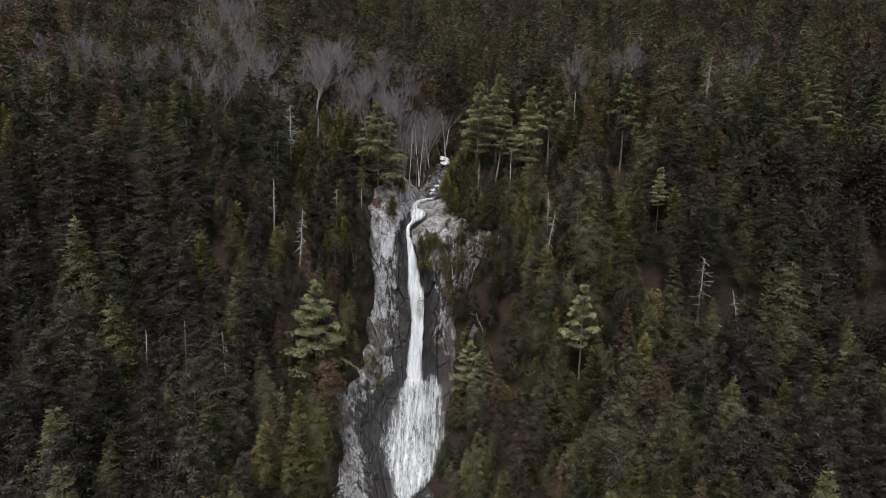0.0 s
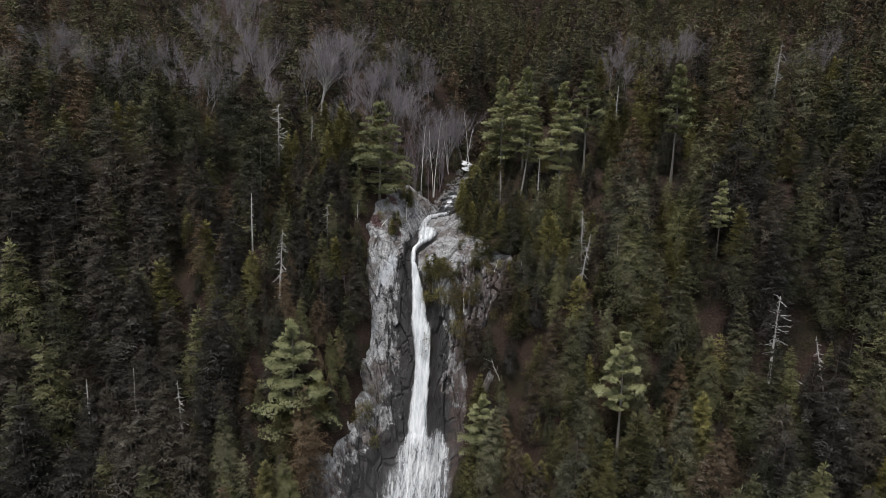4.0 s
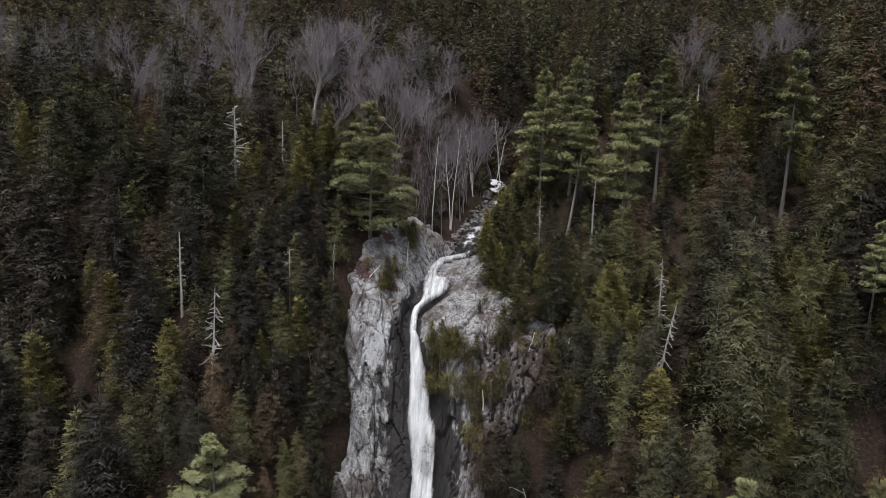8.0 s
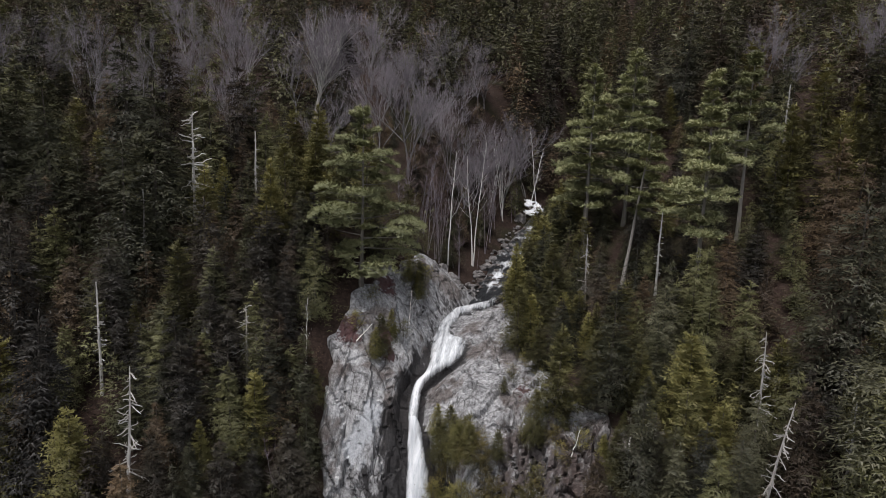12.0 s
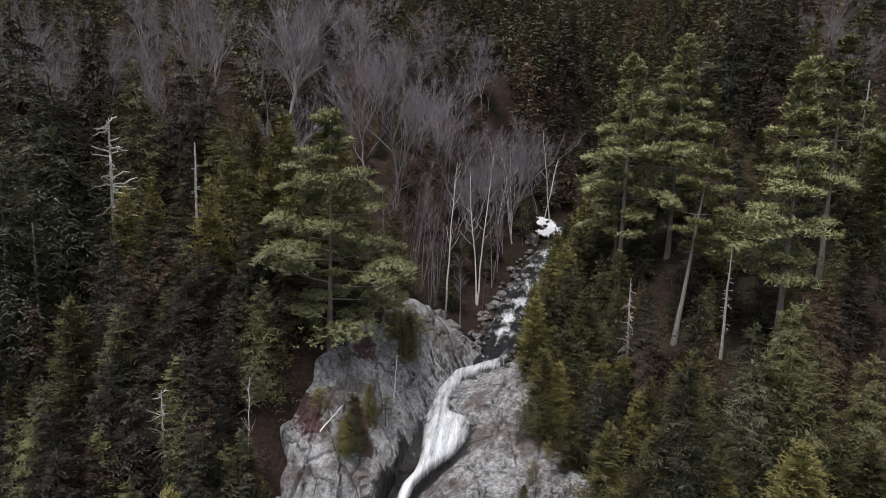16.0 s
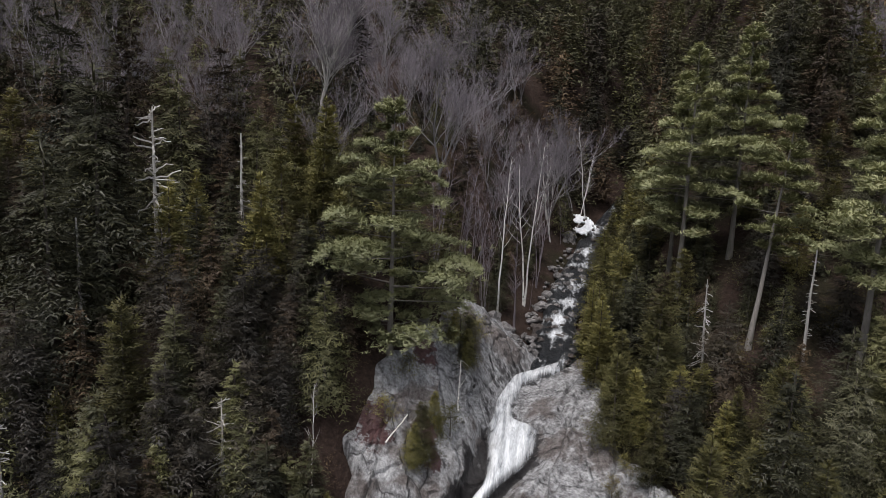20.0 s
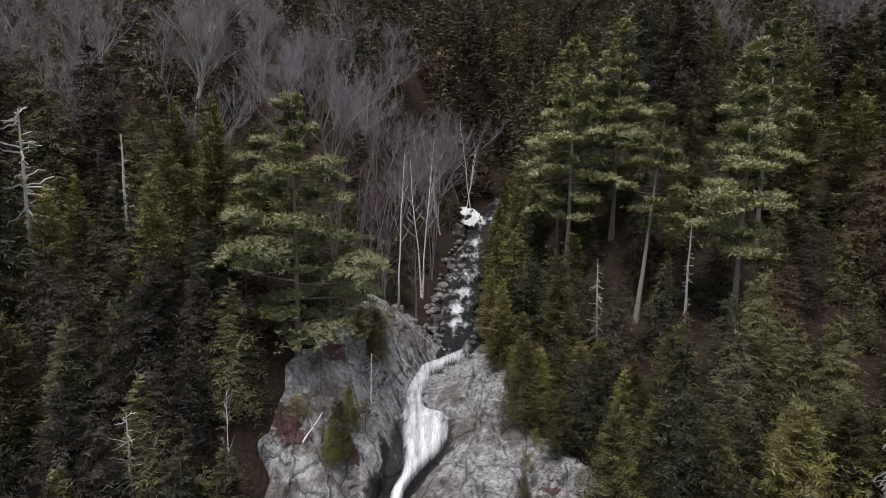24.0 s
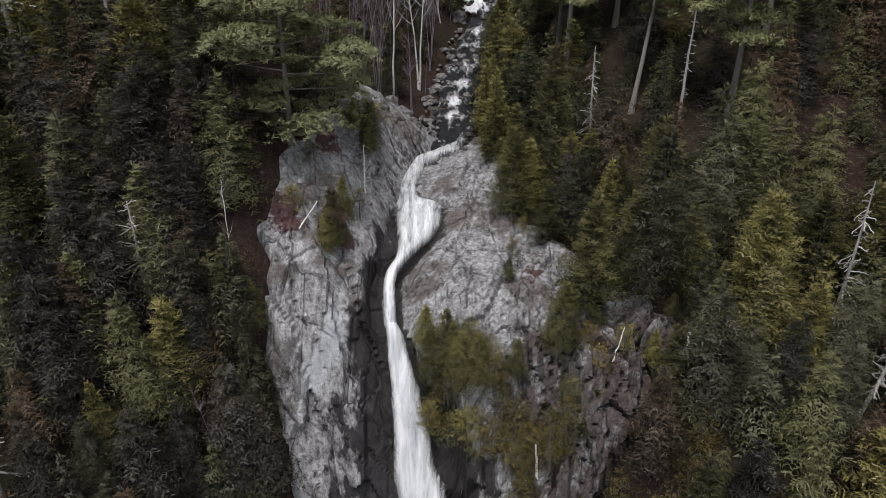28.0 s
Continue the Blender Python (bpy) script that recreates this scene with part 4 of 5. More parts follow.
def log(name, a, b, r, label, mat=None, stubs=4, seed=0):
    """A fallen or leaning stem from a to b, with a few broken stubs."""
    g = np.random.default_rng(seed)
    a, b = np.array(a, float), np.array(b, float)
    t = np.linspace(0, 1, 8)[:, None]
    line = a + (b - a) * t + g.normal(0, 0.02 * np.linalg.norm(b - a), (8, 3)) * np.sin(np.pi * t)
    thing = tagged(new(name), label, "log")
    V, F = tube(line, r * np.linspace(1, 0.55, 8), 7)
    ob = new("stem", poly_mesh("stem", V, F, mat or SNAG, True))
    ob.parent = thing
    for k in range(stubs):
        p = line[int(g.integers(2, 8))]
        w = unit(g.normal(0, 1, 3) + np.array([0, -0.4, 0.6]))
        V, F = tube(np.array([p, p + w * g.uniform(0.4, 1.6), p + w * g.uniform(1.6, 2.2) + np.array([0, 0, -0.2])]), [r * 0.4, r * 0.25, r * 0.1], 4)
        ob = new("branch", poly_mesh("branch", V, F, mat or SNAG, True))
        ob.parent = thing


def on_land(x, y, up=0.25):
    return (x, y, float(land(x, y)) + up)


log("leaning_pole", on_land(-15.4, 170.6, 0.6), on_land(-14.2, 172.6, 1.6), 0.07, "thin white dead stem leaning on the rock", BIRCH, 0, 1)
log("leaning_pole", on_land(-10.9, 177.0, 0.3), on_land(-11.0, 178.2, 3.4), 0.06, "bent white sapling stem on the rock", BIRCH, 2, 2)
log("fallen_log", on_land(50, 132.5), on_land(57, 130.5, 0.8), 0.22, "bleached fallen trunk across the slope", None, 5, 3)
log("fallen_log", on_land(37.5, 157.0, 0.3), on_land(42, 157.8, 0.5), 0.25, "bleached fallen trunk on a ledge", None, 3, 4)
log("fallen_log", on_land(70, 138, 0.6), on_land(74, 146, 3.0), 0.16, "grey dead trunk leaning through the trees", None, 7, 5)
log("fallen_log", on_land(60, 147, 2.5), on_land(68, 145, 1.0), 0.15, "curved grey dead trunk with broken limbs", None, 8, 6)
log("fallen_log", on_land(13.2, 163.2, 0.3), on_land(13.6, 163.8, 2.6), 0.15, "short white broken trunk beside the slab", BIRCH, 0, 7)
log("fallen_log", on_land(8.2, 163.4, 0.2), on_land(8.9, 164.0, 2.4), 0.06, "thin pale stem leaning on the cliff", BIRCH, 0, 8)
log("fallen_log", on_land(2.8, 159.0, 0.2), on_land(2.4, 159.6, 3.4), 0.12, "pale dead trunk below the cliff", BIRCH, 1, 9)
log("fallen_log", on_land(10, 151.8, 2.0), on_land(8.2, 152.6, 6.5), 0.08, "bare dead branch hanging on the rock", None, 6, 10)

# conifers that can be told apart: x, y, height
CEDAR_SPOTS = ((-30.2, 197.2, 14), (-25.7, 184.8, 13.5), (-28.4, 182.6, 11.5), (-22.6, 181.0, 9), (1.9, 182.7, 5), (18.7, 165.1, 12), (-18.4, 166, 4), (-34, 199.3, 13), (-29.6, 200, 12.5), (-26, 186.4, 9.5), (4.1, 215.1, 6.5), (7.6, 215.5, 9), (8.8, 195.7, 8), (2.6, 184.9, 6), (5, 184, 6), (12.7, 175.1, 9), (27.3, 168.7, 9), (-36.4, 182.2, 10), (19.5, 168.1, 9), (34, 166.1, 9), (42.8, 157.7, 11), (41.5, 170.6, 9), (23.2, 132.2, 9), (-27.2, 128, 11), (80.7, 142.2, 11), (70.6, 133.6, 11), (61.2, 120.9, 9), (-53, 151.4, 9), (10.3, 139.1, 5))
HEMLOCK_SPOTS = ((22, 179.5, 9.5), (25.2, 173, 11), (-24.8, 166.1, 10), (-29.1, 163.9, 11), (-33, 170.9, 12), (-29.7, 158.8, 11), (-25.4, 160.8, 10), (-39.7, 190.8, 14), (-49.6, 187.5, 15), (17.4, 176.1, 10), (20.7, 177.1, 11), (15.9, 213.5, 14), (17.7, 173.6, 10), (-55.2, 194.2, 13), (-52.6, 175.9, 12), (-54.7, 172.1, 12), (-22.3, 164.2, 10), (50.3, 171.9, 11), (-62.6, 137, 13), (-80.1, 142.7, 14), (-40.7, 137.7, 12), (17.4, 146.4, 10), (54.3, 142.1, 11), (85.8, 140.7, 13))
SPRUCE_SPOTS = ((17.1, 172.7, 10), (-23.5, 164.7, 7), (34.4, 128.2, 16), (-58.1, 113.3, 12), (-55.6, 148.1, 13), (-86.6, 137.3, 15))
BROWN_SPOTS = ((-37.4, 188.5, 10), (24.5, 180.7, 10), (-48, 156.2, 11), (19.5, 147.5, 16), (-14.9, 211, 12))
NEAR_CEDARS = ((6.5, 167.0, 9.9), (4.4, 174.0, 5.6), (1.7, 178.1, 7.8), (3.2, 178.5, 6.3), (4.5, 164.6, 5.4), (12.3, 162.3, 5.7), (11.1, 163.5, 3.1), (19.1, 166.1, 9.7), (24.4, 168.9, 8.5), (15.4, 168.1, 5.8), (21.0, 162.5, 8), (-23.5, 162.0, 9.0), (10.5, 169.8, 7.6), (22.5, 126.0, 14), (-24.8, 120.9, 17), (-31.8, 119.0, 13), (-57.6, 116.3, 15), (-47.0, 156.2, 11), (5.3, 182.2, 10), (54.8, 163.4, 11.6), (-52.1, 148.8, 13))
NEAR_HEMLOCKS = ((11.6, 168.9, 13), (21.3, 171.6, 11.7), (17.2, 173.3, 10.5), (33.1, 118.0, 22), (73.9, 143.1, 22), (50.3, 120.8, 21), (21.9, 147.3, 15), (33.5, 147.4, 14), (24.0, 162.0, 9), (19.6, 160.6, 7.5), (22.2, 158.6, 8), (17.2, 161.6, 6.5), (27.5, 164.0, 10))
# dark hemlocks left of the cliff; the side's dimness is in their needle colour
NEAR_DARKS = ((-30.0, 166.9, 10.9), (-24.1, 166.7, 9.5), (-30.0, 160.2, 12), (-48.6, 160.4, 17), (-22.8, 168.6, 8), (-21.8, 171.2, 8.5), (-21.2, 174.4, 7.5), (-23.6, 176.0, 9.5), (-22.8, 164.4, 8), (-22.6, 159.4, 7), (-26.5, 170.5, 10), (-27.0, 163.5, 10), (-24.5, 157.0, 10))
own = np.random.default_rng(3)
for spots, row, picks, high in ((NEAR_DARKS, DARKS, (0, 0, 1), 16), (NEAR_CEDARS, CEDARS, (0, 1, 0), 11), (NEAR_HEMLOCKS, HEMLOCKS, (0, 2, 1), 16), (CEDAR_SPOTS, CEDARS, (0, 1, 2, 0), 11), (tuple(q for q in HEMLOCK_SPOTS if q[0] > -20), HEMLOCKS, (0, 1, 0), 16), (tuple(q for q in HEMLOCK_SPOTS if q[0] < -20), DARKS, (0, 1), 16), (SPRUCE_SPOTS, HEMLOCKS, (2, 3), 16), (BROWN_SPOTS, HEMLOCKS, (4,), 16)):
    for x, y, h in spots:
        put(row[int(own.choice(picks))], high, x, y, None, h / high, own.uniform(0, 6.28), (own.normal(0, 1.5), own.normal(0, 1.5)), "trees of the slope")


def is_free(x, y):
    """Whether a tree may root there: off the cliff and out of the brook."""
    z = land(x, y)
    a, b = rock_edges(z, y)
    on_rock = (x > a - 0.3) & (x < b + 0.3) & (y > 120) & (y < 190)
    in_brook = (np.abs(x - bed_x(y)) < 3.4) & (y > 186) & (y < 250)
    return ~on_rock & ~in_brook


# young trees under the tall ones
own = np.random.default_rng(11)
young = 0
for y in np.arange(150, 226, 4.2):
    for x in np.arange(-62, 72, 4.6):
        px, py = float(x + own.uniform(-1.6, 1.6)), float(y + own.uniform(-1.6, 1.6))
        clear = all(math.hypot(px - q[0], py - q[1]) > 0.8 + 0.05 * q[2] for q in STANDING)
        leafless_side = py > 188 and -50 < px < 2
        if clear and bool(is_free(np.array(px), np.array(py))) and (not leafless_side or own.random() < 0.35) and abs(px - float(bed_x(py))) > 6 and own.random() < 0.75 and young < 280:
            young += 1
            put(YOUNG[int(own.choice((3, 4, 2) if px < -16 else (0, 1, 2, 3)))], 7, px, py, None, own.uniform(0.6, 1.25), own.uniform(0, 6.28), group="young trees of the slope")

# evergreens that fill the steep slope below the falls
own = np.random.default_rng(17)
for y in np.arange(134, 166, 4.4):
    for x in (*np.arange(2, 46, 4.6), *np.arange(-44, -19, 4.6)):
        px, py = float(x + own.uniform(-1.7, 1.7)), float(y + own.uniform(-1.7, 1.7))
        clear = all(math.hypot(px - q[0], py - q[1]) > 1.6 for q in STANDING)
        if clear and bool(is_free(np.array(px), np.array(py))):
            if own.random() < (0.55 if px > 0 else 0.14):
                put(CEDARS_OFF[int(own.choice((0, 1, 1, 2)))], 11, px, py, None, own.uniform(0.5, 0.95), own.uniform(0, 6.28), group="trees of the slope")
            else:
                put(HEMLOCKS_OFF[int(own.choice((0, 1, 2, 2, 4)))] if px > 0 or own.random() < 0.4 else DARKS[int(own.integers(2))], 16, px, py, None, own.uniform(0.4, 0.75), own.uniform(0, 6.28), group="trees of the slope")

# small trees on the bank behind the birches
own = np.random.default_rng(23)
for k in range(34):
    px, py = own.uniform(-26, -2), own.uniform(208, 250)
    if abs(px - float(bed_x(py))) > 4.5:
        put(YOUNG[int(own.choice((3, 4, 2)))], 7, px, py, None, own.uniform(0.5, 1.0), own.uniform(0, 6.28), group="young trees of the slope")
for k in range(16):
    px, py = own.uniform(-22, -3), own.uniform(214, 252)
    if abs(px - float(bed_x(py))) > 4:
        put(BARES[1 + k % 2], 17, px, py, None, own.uniform(0.45, 0.75), own.uniform(0, 6.28), (own.normal(0, 4), own.normal(0, 4)), "leafless trees behind the falls")

# the brook's banks: a hedge of cedars on one side, saplings and shrubs on the other
own = np.random.default_rng(5)
for x, y, h in ((-5.6, 167.2, 3.0), (-4.0, 165.5, 4.0), (-2.8, 163.5, 3.9), (-5.0, 166.0, 4.1), (-3.4, 164.6, 3.4), (-1.6, 163.0, 3.6), (1.2, 163.2, 2.6), (4.9, 164.4, 2.0), (1.0, 170.0, 1.5), (7.4, 165.9, 1.9), (13.2, 167.0, 1.7)):
    put(CEDARS[1], 11, x, y, None, h / 9.0, own.uniform(0, 6.28), group="bushes on the cliff", label="bushy olive evergreen growing out of the cliff")
for y in np.arange(186.5, 250, 2.3):
    gap = 3.6 if y > 192 else 5.2
    put(CEDARS_OFF[int(own.choice((0, 1, 2)))], 11, float(bed_x(y)) + gap + own.uniform(0.0, 1.2), float(y), None, own.uniform(0.45, 0.8), own.uniform(0, 6.28), group="cedars along the brook")
    if own.random() < 0.75:
        put(CEDARS_OFF[int(own.choice((0, 1, 3)))], 11, float(bed_x(y)) + gap + own.uniform(2.5, 4.5), float(y) + 1, None, own.uniform(0.6, 0.95), own.uniform(0, 6.28), group="cedars along the brook")
for k in range(34):
    y = own.uniform(146, 180)
    x = float(np.interp(y, ROCK_Y, ROCK_LEFT)) - own.uniform(0.8, 4.5) - 3.2 * bool(y > 166)
    put(YOUNG[int(own.choice((1, 2, 3, 4)))], 7, x, y, None, own.uniform(0.6, 1.15), own.uniform(0, 6.28), group="trees beside the cliff")
for k in range(22):
    y = own.uniform(164.5, 184)
    x = float(np.interp(y, ROCK_Y, ROCK_RIGHT)) + own.uniform(0.8, 6.0)
    put(CEDARS_OFF[int(own.choice((0, 1, 2, 3)))], 11, x, y, None, own.uniform(0.3, 0.68), own.uniform(0, 6.28), group="trees beside the cliff")
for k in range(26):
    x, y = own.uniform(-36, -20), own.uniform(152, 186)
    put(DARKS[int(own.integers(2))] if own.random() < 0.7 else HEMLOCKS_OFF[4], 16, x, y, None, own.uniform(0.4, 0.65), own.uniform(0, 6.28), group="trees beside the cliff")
for x, y, k in ((-20.2, 160.4, 1.0), (-2.1, 161.9, 0.42), (-21.6, 162.8, 0.5)):
    put(SAPLINGS[0], 9, x, y, None, k, own.uniform(0, 6.28), (0, 4), "leafless bushes on the cliff", "leafless grey bush with many thin stems")
for x, y, k in ((-12.9, 171.5, 0.55), (-13.3, 170.9, 0.4), (-10.9, 182.2, 0.5), (-10.9, 181.6, 0.42), (-12.3, 182.6, 0.36), (-12.5, 174.6, 0.36), (-12.0, 174.0, 0.28)):
    put(CEDARS[1], 11, x, y, None, k * 0.8, own.uniform(0, 6.28), group="bushes on the rock", label="bushy olive evergreen growing out of the rock")
for x, y, k in ((-11.3, 175.6, 0.7), (-11.8, 183.2, 1.05), (-12.6, 184.0, 0.9), (-10.6, 184.6, 0.8), (-15.0, 176.5, 0.7), (-16.0, 172.3, 0.75)):
    put(SHRUBS[2 if k > 0.95 else 1], 3, x, y, None, k * 1.15, own.uniform(0, 6.28), group="bushes on the rock")
for n, x0, x1, y0, y1, small, large in ((26, -5.4, 0.5, 160.5, 165.5, 0.55, 1.15), (16, 0.0, 6.0, 156.0, 161.5, 0.7, 1.3), (9, 3.5, 9.5, 162.0, 165.0, 0.4, 0.8), (8, 11.0, 15.5, 160.5, 163.5, 0.5, 1.0), (5, 6.0, 15.0, 157.0, 160.0, 0.6, 1.1), (10, -17.5, -13.0, 150.0, 157.0, 0.5, 1.0), (4, 1.5, 3.0, 171.0, 176.0, 0.3, 0.6)):
    for _ in range(n):
        put(SHRUBS[int(own.choice((0, 0, 1)))], 3, own.uniform(x0, x1), own.uniform(y0, y1), None, own.uniform(small, large), own.uniform(0, 6.28), group="bushes on the cliff")
for _ in range(150):
    x, y = own.choice((own.uniform(-48, 48), own.uniform(-34, -8), own.uniform(3, 26))), own.choice((own.uniform(140, 190), own.uniform(170, 240)))
    if is_free(np.array(x), np.array(y)):
        put(SHRUBS[int(own.choice((0, 1, 2, 2, 2)))], 3, x, y, None, own.uniform(0.5, 1.25), own.uniform(0, 6.28), group="undergrowth of the slope")
for k in range(44):
    y = own.uniform(192, 236)
    put(SAPLINGS[k % 2], 9, float(bed_x(y)) - own.uniform(3.6, 14), float(y), None, own.uniform(0.6, 1.5), own.uniform(0, 6.28), (own.normal(0, 5), own.normal(0, 5)), "saplings by the brook")
for k in range(7):
    y = own.uniform(222, 246)
    put(BIRCHES[k % 2], 16, float(bed_x(y)) - own.uniform(3, 12), float(y), None, own.uniform(0.7, 1.0), own.uniform(0, 6.28), (own.normal(0, 6), own.normal(6, 6)), "white birches by the brook")


def boulder(seed, flat=0.7):
    """A worn stone: a rounded lump with broken planes."""
    bm = bmesh.new()
    bmesh.ops.create_icosphere(bm, subdivisions=3, radius=1.0)
    r = random.Random(seed)
    cuts = [(Vector((r.gauss(0, 1), r.gauss(0, 1), r.gauss(0, 1))).normalized(), r.uniform(0.45, 0.85)) for _ in range(13)]
    for v in bm.verts:
        for way, far in cuts:
            over = v.co.dot(way) - far
            if over > 0:
                v.co -= way * over * 0.94
        v.co += v.co.normalized() * 0.16 * noise.noise(v.co * 2.1 + Vector((seed, 0, 0)))
        v.co.z *= flat
    me = bpy.data.meshes.new("boulder")
    bm.to_mesh(me)
    bm.free()
    me.materials.append(BOULDER)
    return me


STONES = [boulder(k, 0.6 + 0.08 * k) for k in range(5)]


def stone(x, y, size, lift=0.0, label="rounded grey boulder in the brook", stretch=(1, 1, 1), turn=None):
    ob = tagged(new("boulder", STONES[int(own.integers(5))]), label, "boulder", "boulders of the brook")
    z = float(land(x, y)) - 0.45 * bool(y > 186) + lift
    ob.matrix_basis = Matrix.LocRotScale((x, y, z), Euler((own.normal(0, 0.2), own.normal(0, 0.2), own.uniform(0, 6.28) if turn is None else turn)), Vector((own.uniform(0.8, 1.3) * stretch[0], stretch[1], own.uniform(0.7, 1.05) * stretch[2])) * size * 0.8)
    return ob


for x, y, size in ((-10.4, 188.6, 1.7), (-9.8, 191.0, 1.5), (-11.6, 186.0, 1.3), (-8.6, 193.2, 2.2), (-5.6, 191.6, 1.0), (-7.0, 190.4, 0.7), (-4.2, 192.6, 0.5), (-6.4, 195.6, 0.8), (0.3, 193.4, 0.9), (1.2, 195.6, 0.7), (-0.2, 197.5, 0.8), (-5.6, 198.6, 0.7), (-5.4, 200.6, 0.9), (-6.3, 203.0, 1.2), (-5.4, 207.5, 1.5), (-4.6, 211.5, 1.3), (-1.2, 203.5, 0.8), (-2.6, 206.0, 0.7)):
    stone(x, y, size)
for k in range(120):
    y = own.uniform(189, 246)
    side = own.choice((-1, 1), p=(0.65, 0.35))
    stone(float(bed_x(y)) + side * (own.uniform(1.4, 3.9)), float(y), own.uniform(0.22, 0.85), 0.28)
for k in range(60):
    y = own.uniform(194, 246)
    stone(float(bed_x(y)) + own.uniform(-1.5, 1.5), float(y), own.uniform(0.3, 0.8), 0.42)
stone(-2.0, 236.0, 2.6, 0.0, "large brown boulder under old snow")
slab = tagged(new("rock_slab", STONES[2]), "pale upright rock slab leaning on the cliff", "rock")
slab.matrix_basis = Matrix.LocRotScale((11.0, 164.6, 69.2), Euler((0.25, 0.12, 0.4)), Vector((0.75, 0.5, 2.6)))
dome = tagged(new("rock_dome", STONES[4]), "rounded grey rock standing out of the slope", "rock")
dome.matrix_basis = Matrix.LocRotScale((7.6, 153.8, 47.5), Euler((0.1, 0.0, 0.4)), Vector((1.8, 1.6, 4.6)))

# old snow
bm = bmesh.new()
bmesh.ops.create_grid(bm, x_segments=44, y_segments=36, size=1.0)
gone = []
for v in bm.verts:
    x, y = v.co.x, v.co.y
    q = math.hypot(x, y) + 0.55 * noise.noise(Vector((x * 1.5, y * 1.5, 3.0))) + 0.35 * noise.noise(Vector((x * 5, y * 5, 3.0)))
    hole = x < 0.12 + 0.3 * noise.noise(Vector((y * 3, 0, 2.0))) and abs(y - 0.12 - 0.25 * x) < 0.15 + 0.2 * noise.noise(Vector((x * 3, y * 3, 1.0)))
    if q > 0.80 or hole:
        gone.append(v)
    v.co.z = 0.22 * max(0.0, 1 - q) + 0.12 * noise.noise(Vector((x * 2.5, y * 2.5, 0)))
bmesh.ops.delete(bm, geom=gone, context="VERTS")
bmesh.ops.solidify(bm, geom=bm.faces[:], thickness=0.12)
me = bpy.data.meshes.new("snow_patch")
bm.to_mesh(me)
bm.free()
me.materials.append(SNOW)
me.polygons.foreach_set("use_smooth", np.ones(len(me.polygons), bool))
snow_patch = tagged(new("snow_patch", me), "leftover patch of white snow on a brook boulder", "snow")
snow_patch.matrix_basis = Matrix.LocRotScale((0.4, 237.6, 83.0), Euler((radians(35), 0, 0.2)), Vector((2.1, 2.9, 2.0)))

# ---- forest ----
rng = np.random.default_rng(7)


def scatter(x0, x1, y0, y1, cell):
    nx, ny = int((x1 - x0) / cell), int((y1 - y0) / cell)
    X, Y = np.meshgrid(np.arange(nx), np.arange(ny))
    X = x0 + (X + 0.5 * (Y % 2) + rng.uniform(-0.38, 0.38, X.shape)) * cell
    Y = y0 + (Y + rng.uniform(-0.38, 0.38, Y.shape)) * cell
    return X.ravel(), Y.ravel()


fx, fy = scatter(-125, 140, 62, 236, 5.6)
steep_x, steep_y = scatter(-110, 110, 118, 172, 9.0)
fx, fy = np.concatenate([fx, steep_x]), np.concatenate([fy, steep_y])
ok = is_free(fx, fy) & (np.abs(fx) < 14 + 0.72 * fy)
fx, fy = fx[ok], fy[ok]
for x, y, h in tuple(STANDING):
    ok = np.hypot(fx - x, fy - y) > 1.2 + 0.10 * h
    fx, fy = fx[ok], fy[ok]
reach = np.hypot(fx, np.maximum(150 - fy, (fy - 175) * 1.3).clip(0))
order = np.argsort(reach)
count = {"hemlock": 0, "cedar": 0}
rest, DEEP = [], []
for i in order:
    x, y = float(fx[i]), float(fy[i])
    pick = rng.random()
    edge = rng.random() * 30 + abs(x + 2)
    # towards both sides: hemlocks whose needle colour also carries the view's falling brightness
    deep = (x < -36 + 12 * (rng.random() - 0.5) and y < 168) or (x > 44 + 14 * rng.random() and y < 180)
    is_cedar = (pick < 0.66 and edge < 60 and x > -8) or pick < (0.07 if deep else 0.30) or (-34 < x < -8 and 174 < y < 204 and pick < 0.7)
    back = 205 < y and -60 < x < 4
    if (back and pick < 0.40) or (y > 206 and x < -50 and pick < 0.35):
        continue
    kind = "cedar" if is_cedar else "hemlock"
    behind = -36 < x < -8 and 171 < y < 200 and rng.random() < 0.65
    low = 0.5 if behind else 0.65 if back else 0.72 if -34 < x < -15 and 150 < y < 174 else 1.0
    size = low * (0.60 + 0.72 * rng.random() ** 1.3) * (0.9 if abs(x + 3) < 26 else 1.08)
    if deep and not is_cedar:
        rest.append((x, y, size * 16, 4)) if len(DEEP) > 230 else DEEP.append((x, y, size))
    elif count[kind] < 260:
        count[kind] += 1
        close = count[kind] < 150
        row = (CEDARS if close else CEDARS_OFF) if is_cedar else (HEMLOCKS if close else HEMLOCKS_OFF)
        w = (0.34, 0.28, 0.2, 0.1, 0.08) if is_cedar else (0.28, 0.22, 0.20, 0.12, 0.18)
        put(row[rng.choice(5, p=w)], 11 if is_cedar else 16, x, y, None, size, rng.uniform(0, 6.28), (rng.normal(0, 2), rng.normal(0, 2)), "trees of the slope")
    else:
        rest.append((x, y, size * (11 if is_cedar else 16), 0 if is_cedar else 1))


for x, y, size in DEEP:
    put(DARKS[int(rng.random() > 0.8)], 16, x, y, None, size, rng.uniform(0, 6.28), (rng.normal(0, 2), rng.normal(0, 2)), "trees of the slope")


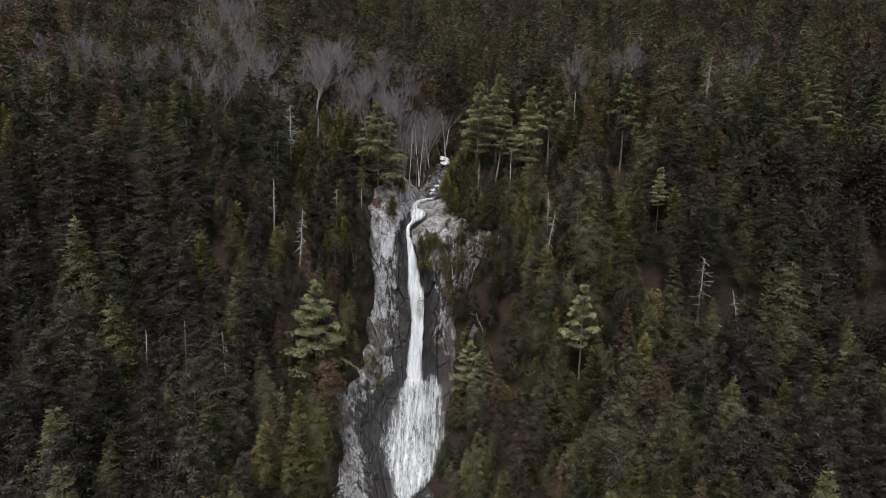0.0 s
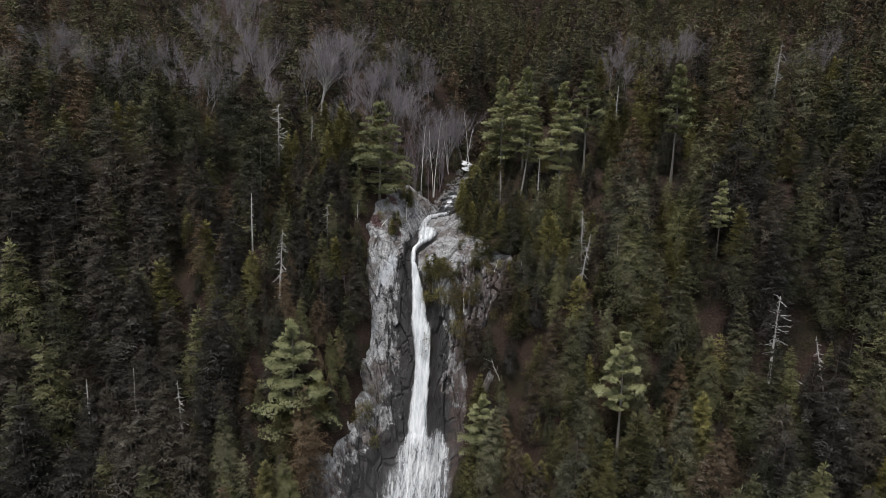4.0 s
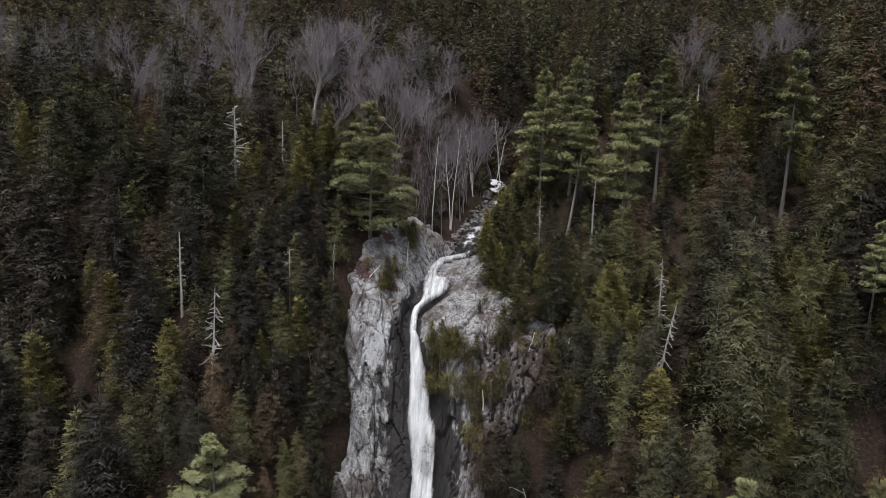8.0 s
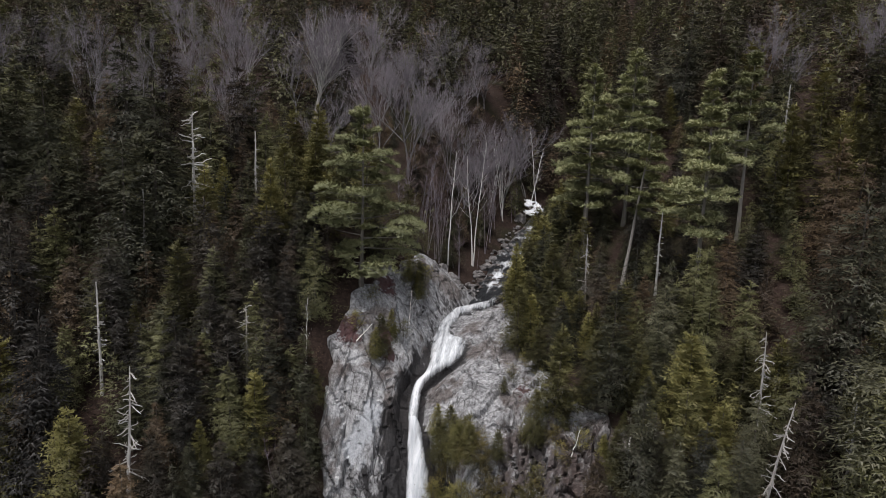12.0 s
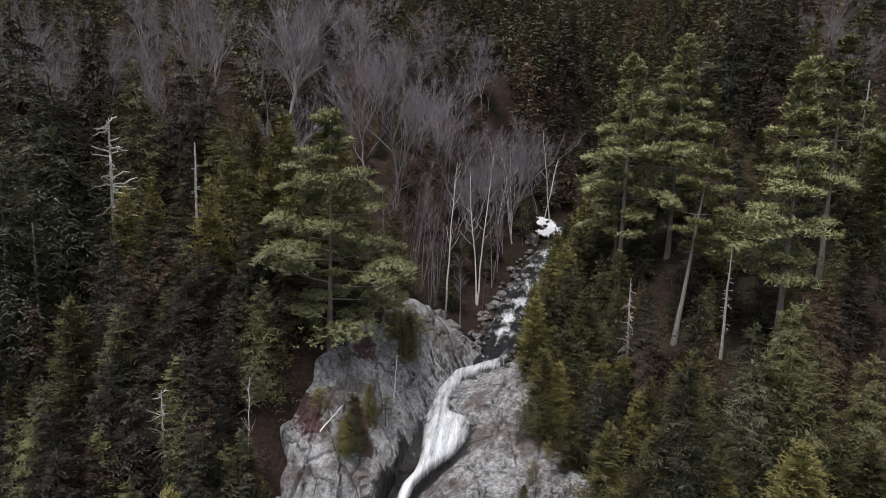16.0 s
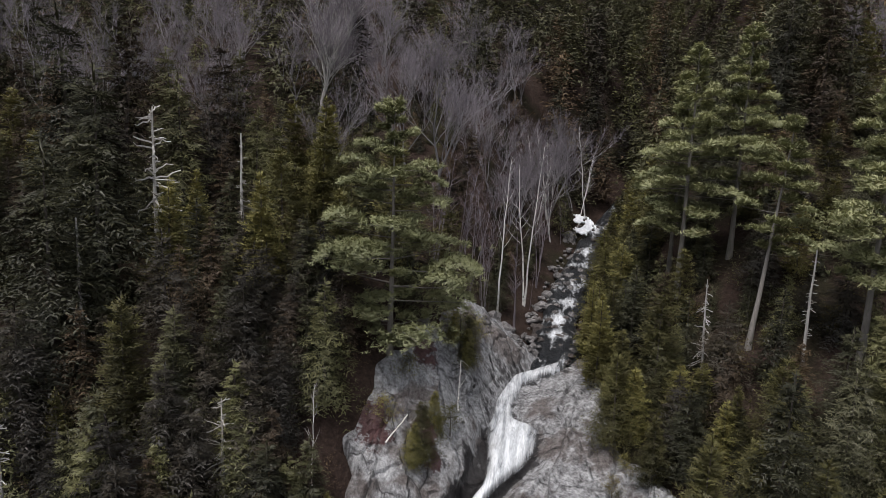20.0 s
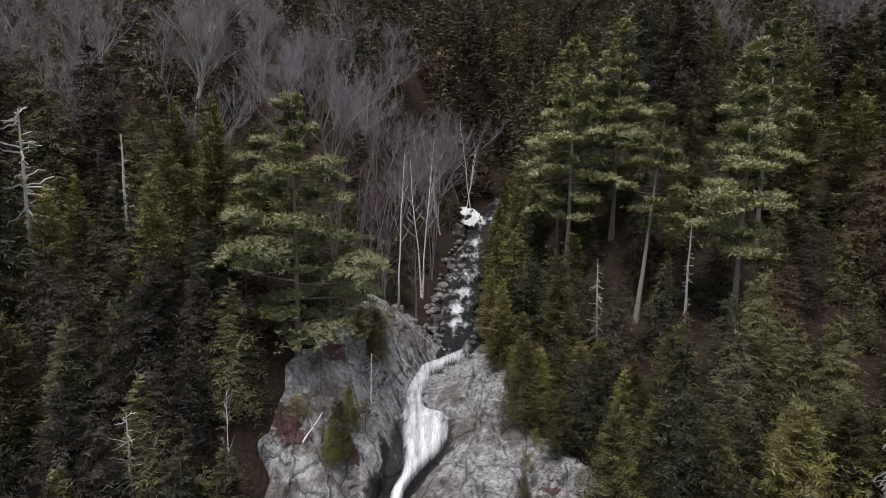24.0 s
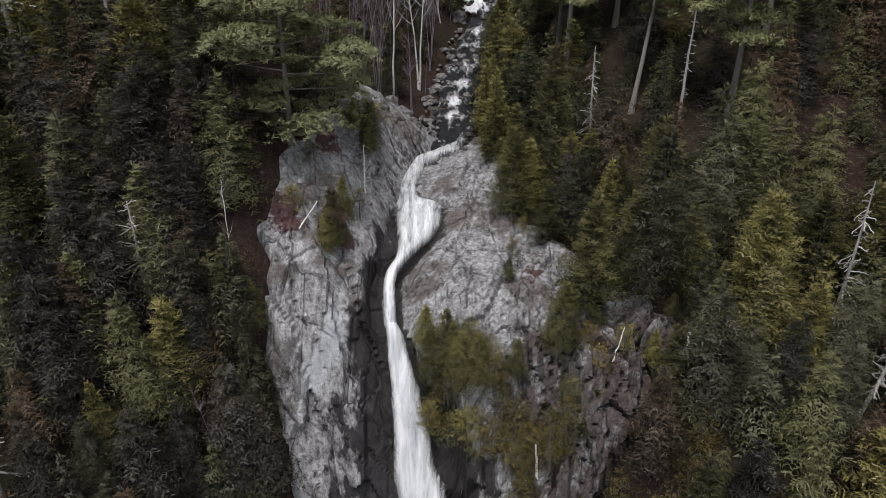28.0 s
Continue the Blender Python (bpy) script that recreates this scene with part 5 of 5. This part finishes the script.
def thicket(name, places, made, mats, label, category="woods", tones=(0.0, 0.90)):
    """Many far trees in one mesh: rows of x, y, height, which material; made: templates of height 1."""
    V, F, M, T, N, at = [], [], [], [], [], 0
    z = land(np.array([p[0] for p in places]), np.array([p[1] for p in places]))
    for (x, y, h, which), g in zip(places, z):
        v, f, n = made[int(rng.integers(len(made)))]
        a = rng.uniform(0, 6.28)
        c, s = math.cos(a) * h, math.sin(a) * h
        V.append(np.stack([v[:, 0] * c - v[:, 1] * s + x, v[:, 0] * s + v[:, 1] * c + y, v[:, 2] * h + g], 1))
        N.append(np.stack([(n[:, 0] * c - n[:, 1] * s) / h, (n[:, 0] * s + n[:, 1] * c) / h, n[:, 2]], 1))
        F.append(f + at)
        M.append(np.full(len(f), which))
        T.append(np.full(len(v), rng.uniform(*tones)))
        at += len(v)
    me = poly_mesh(name, np.concatenate(V), np.concatenate(F), mats, False, np.concatenate(M), np.concatenate(N))
    me.attributes.new("tone", "FLOAT", "POINT").data.foreach_set("value", np.concatenate(T).astype(np.float32))
    return tagged(new(name, me), label, category, kind="stuff")


def template(seed, r, boughs, seg, frond, droop, power, slim, inner=90, lay=0.32, most=0.046):
    trunk, crown = conifer(seed, 1.0, r, boughs, seg, frond, 0.08, droop, power, slim, lay=lay, wide=0.5 * most, inner=inner, fine=0.9 * most / 0.046, loose=0.16, most=most)
    return crown


MID = [template(71 + k, r, 480, 3, 1, 0.30, p, 0.40, 160, 0.30, 0.036) for k, (r, p) in enumerate(((0.31, 0.86), (0.27, 0.95), (0.35, 0.8), (0.24, 1.0)))]
FAR = [template(81 + k, r, 240, 2, 1, 0.30, p, 0.44, 90, 0.32, 0.046) for k, (r, p) in enumerate(((0.30, 0.86), (0.25, 0.95), (0.34, 0.8)))]
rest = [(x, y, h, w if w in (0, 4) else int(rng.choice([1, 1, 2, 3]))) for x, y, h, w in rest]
ux, uy = scatter(-110, 120, 84, 240, 5.6)
ok = is_free(ux, uy) & (np.abs(ux) < 10 + 0.66 * uy)
tx, ty = scatter(-44, -6, 152, 232, 3.2)
ux, uy, ok = np.concatenate([ux, tx]), np.concatenate([uy, ty]), np.concatenate([ok, is_free(tx, ty)])
low_bush = [conifer(66 + k, 1.0, 0.62, 60, 3, 1, 0.02, 0.10, 0.42, 0.5, 0.30, 0.5, 0.40, 0.05, 40, 1.3, 0.3)[1] for k in range(2)]
thicket("undergrowth", [(float(x), float(y), float(rng.uniform(1.4, 3.4)), int(rng.choice([0, 1, 3, 3, 4]))) for x, y in zip(ux[ok], uy[ok])], low_bush, FIR, "low brown and green bushes under the trees", "undergrowth")
vx, vy = scatter(-112, 112, 84, 172, 6.6)
ok = is_free(vx, vy) & (np.abs(vx) < 12 + 0.68 * vy) & ((vx < -22) | (vx > 16) | (vy < 138))
# material 4, the darkened needles, dims the young trees far to either side
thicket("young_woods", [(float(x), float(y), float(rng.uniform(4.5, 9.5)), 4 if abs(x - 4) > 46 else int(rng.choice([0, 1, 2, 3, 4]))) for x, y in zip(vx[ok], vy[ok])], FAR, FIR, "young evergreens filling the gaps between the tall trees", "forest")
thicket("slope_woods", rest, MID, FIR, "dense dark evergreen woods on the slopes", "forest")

bx, by = scatter(-300, 330, 236, 420, 8.0)
ok = is_free(bx, by) & (np.abs(bx) < 20 + 0.72 * by)
bx, by = bx[ok], by[ok]
leafless = (fractal(bx / 45, by / 45, 15, 2) + np.where(bx < -5, 0.08, -0.30) - 0.0016 * (by - 236) > 0.05) & (rng.random(len(bx)) < 0.45)
far_places = [(float(x), float(y), float(rng.uniform(13, 21)), int(rng.choice([1, 2, 2, 1, 4, 3]))) for x, y, q in zip(bx, by, leafless) if not q]
gx2, gy2 = scatter(-4, 44, 236, 312, 5.5)
far_places += [(float(x), float(y), float(rng.uniform(7, 14)), int(rng.choice([1, 2, 4]))) for x, y in zip(gx2, gy2) if abs(x - float(bed_x(y))) > 3.5 or y > 262]
thicket("hill_woods", far_places, FAR, FIR, "far evergreen woods on the hillside", "forest", (0.28, 1.0))
dx, dy = scatter(-560, 600, 420, 800, 10.0)
ok = np.abs(dx) < 20 + 0.70 * dy
thicket("ridge_woods", [(float(x), float(y), float(rng.uniform(14, 22)), int(rng.choice([1, 2, 2, 3]))) for x, y in zip(dx[ok], dy[ok])], [template(91, 0.34, 52, 1, 1, 0.32, 0.8, 0.6, 40, 0.5, 0.09), template(92, 0.28, 52, 1, 1, 0.32, 0.9, 0.6, 40, 0.5, 0.09)], FIR, "far wooded ridge", "forest", (0.2, 0.95))

bare_spots = [(float(x), float(y)) for x, y, q in zip(bx, by, leafless) if q]
lx, ly = scatter(-130, -48, 206, 250, 8.0)
bare_spots += [(float(x), float(y)) for x, y in zip(lx, ly) if rng.random() < 0.45]
cx0, cy0 = scatter(-48, 6, 204, 262, 6.5)
ok = is_free(cx0, cy0)
bare_spots += [(float(x), float(y)) for x, y in zip(cx0[ok], cy0[ok]) if rng.random() < 0.40 and math.hypot(x + 42, y - 224) > 8 and not (x > -16 and y < 219)]
for x, y in bare_spots:
    put(BARES[int(rng.choice(3, p=(0.2, 0.55, 0.25)))], 17, x, y, None, rng.uniform(0.65, 1.15), rng.uniform(0, 6.28), (rng.normal(0, 3), rng.normal(0, 3)), "leafless trees behind the falls")
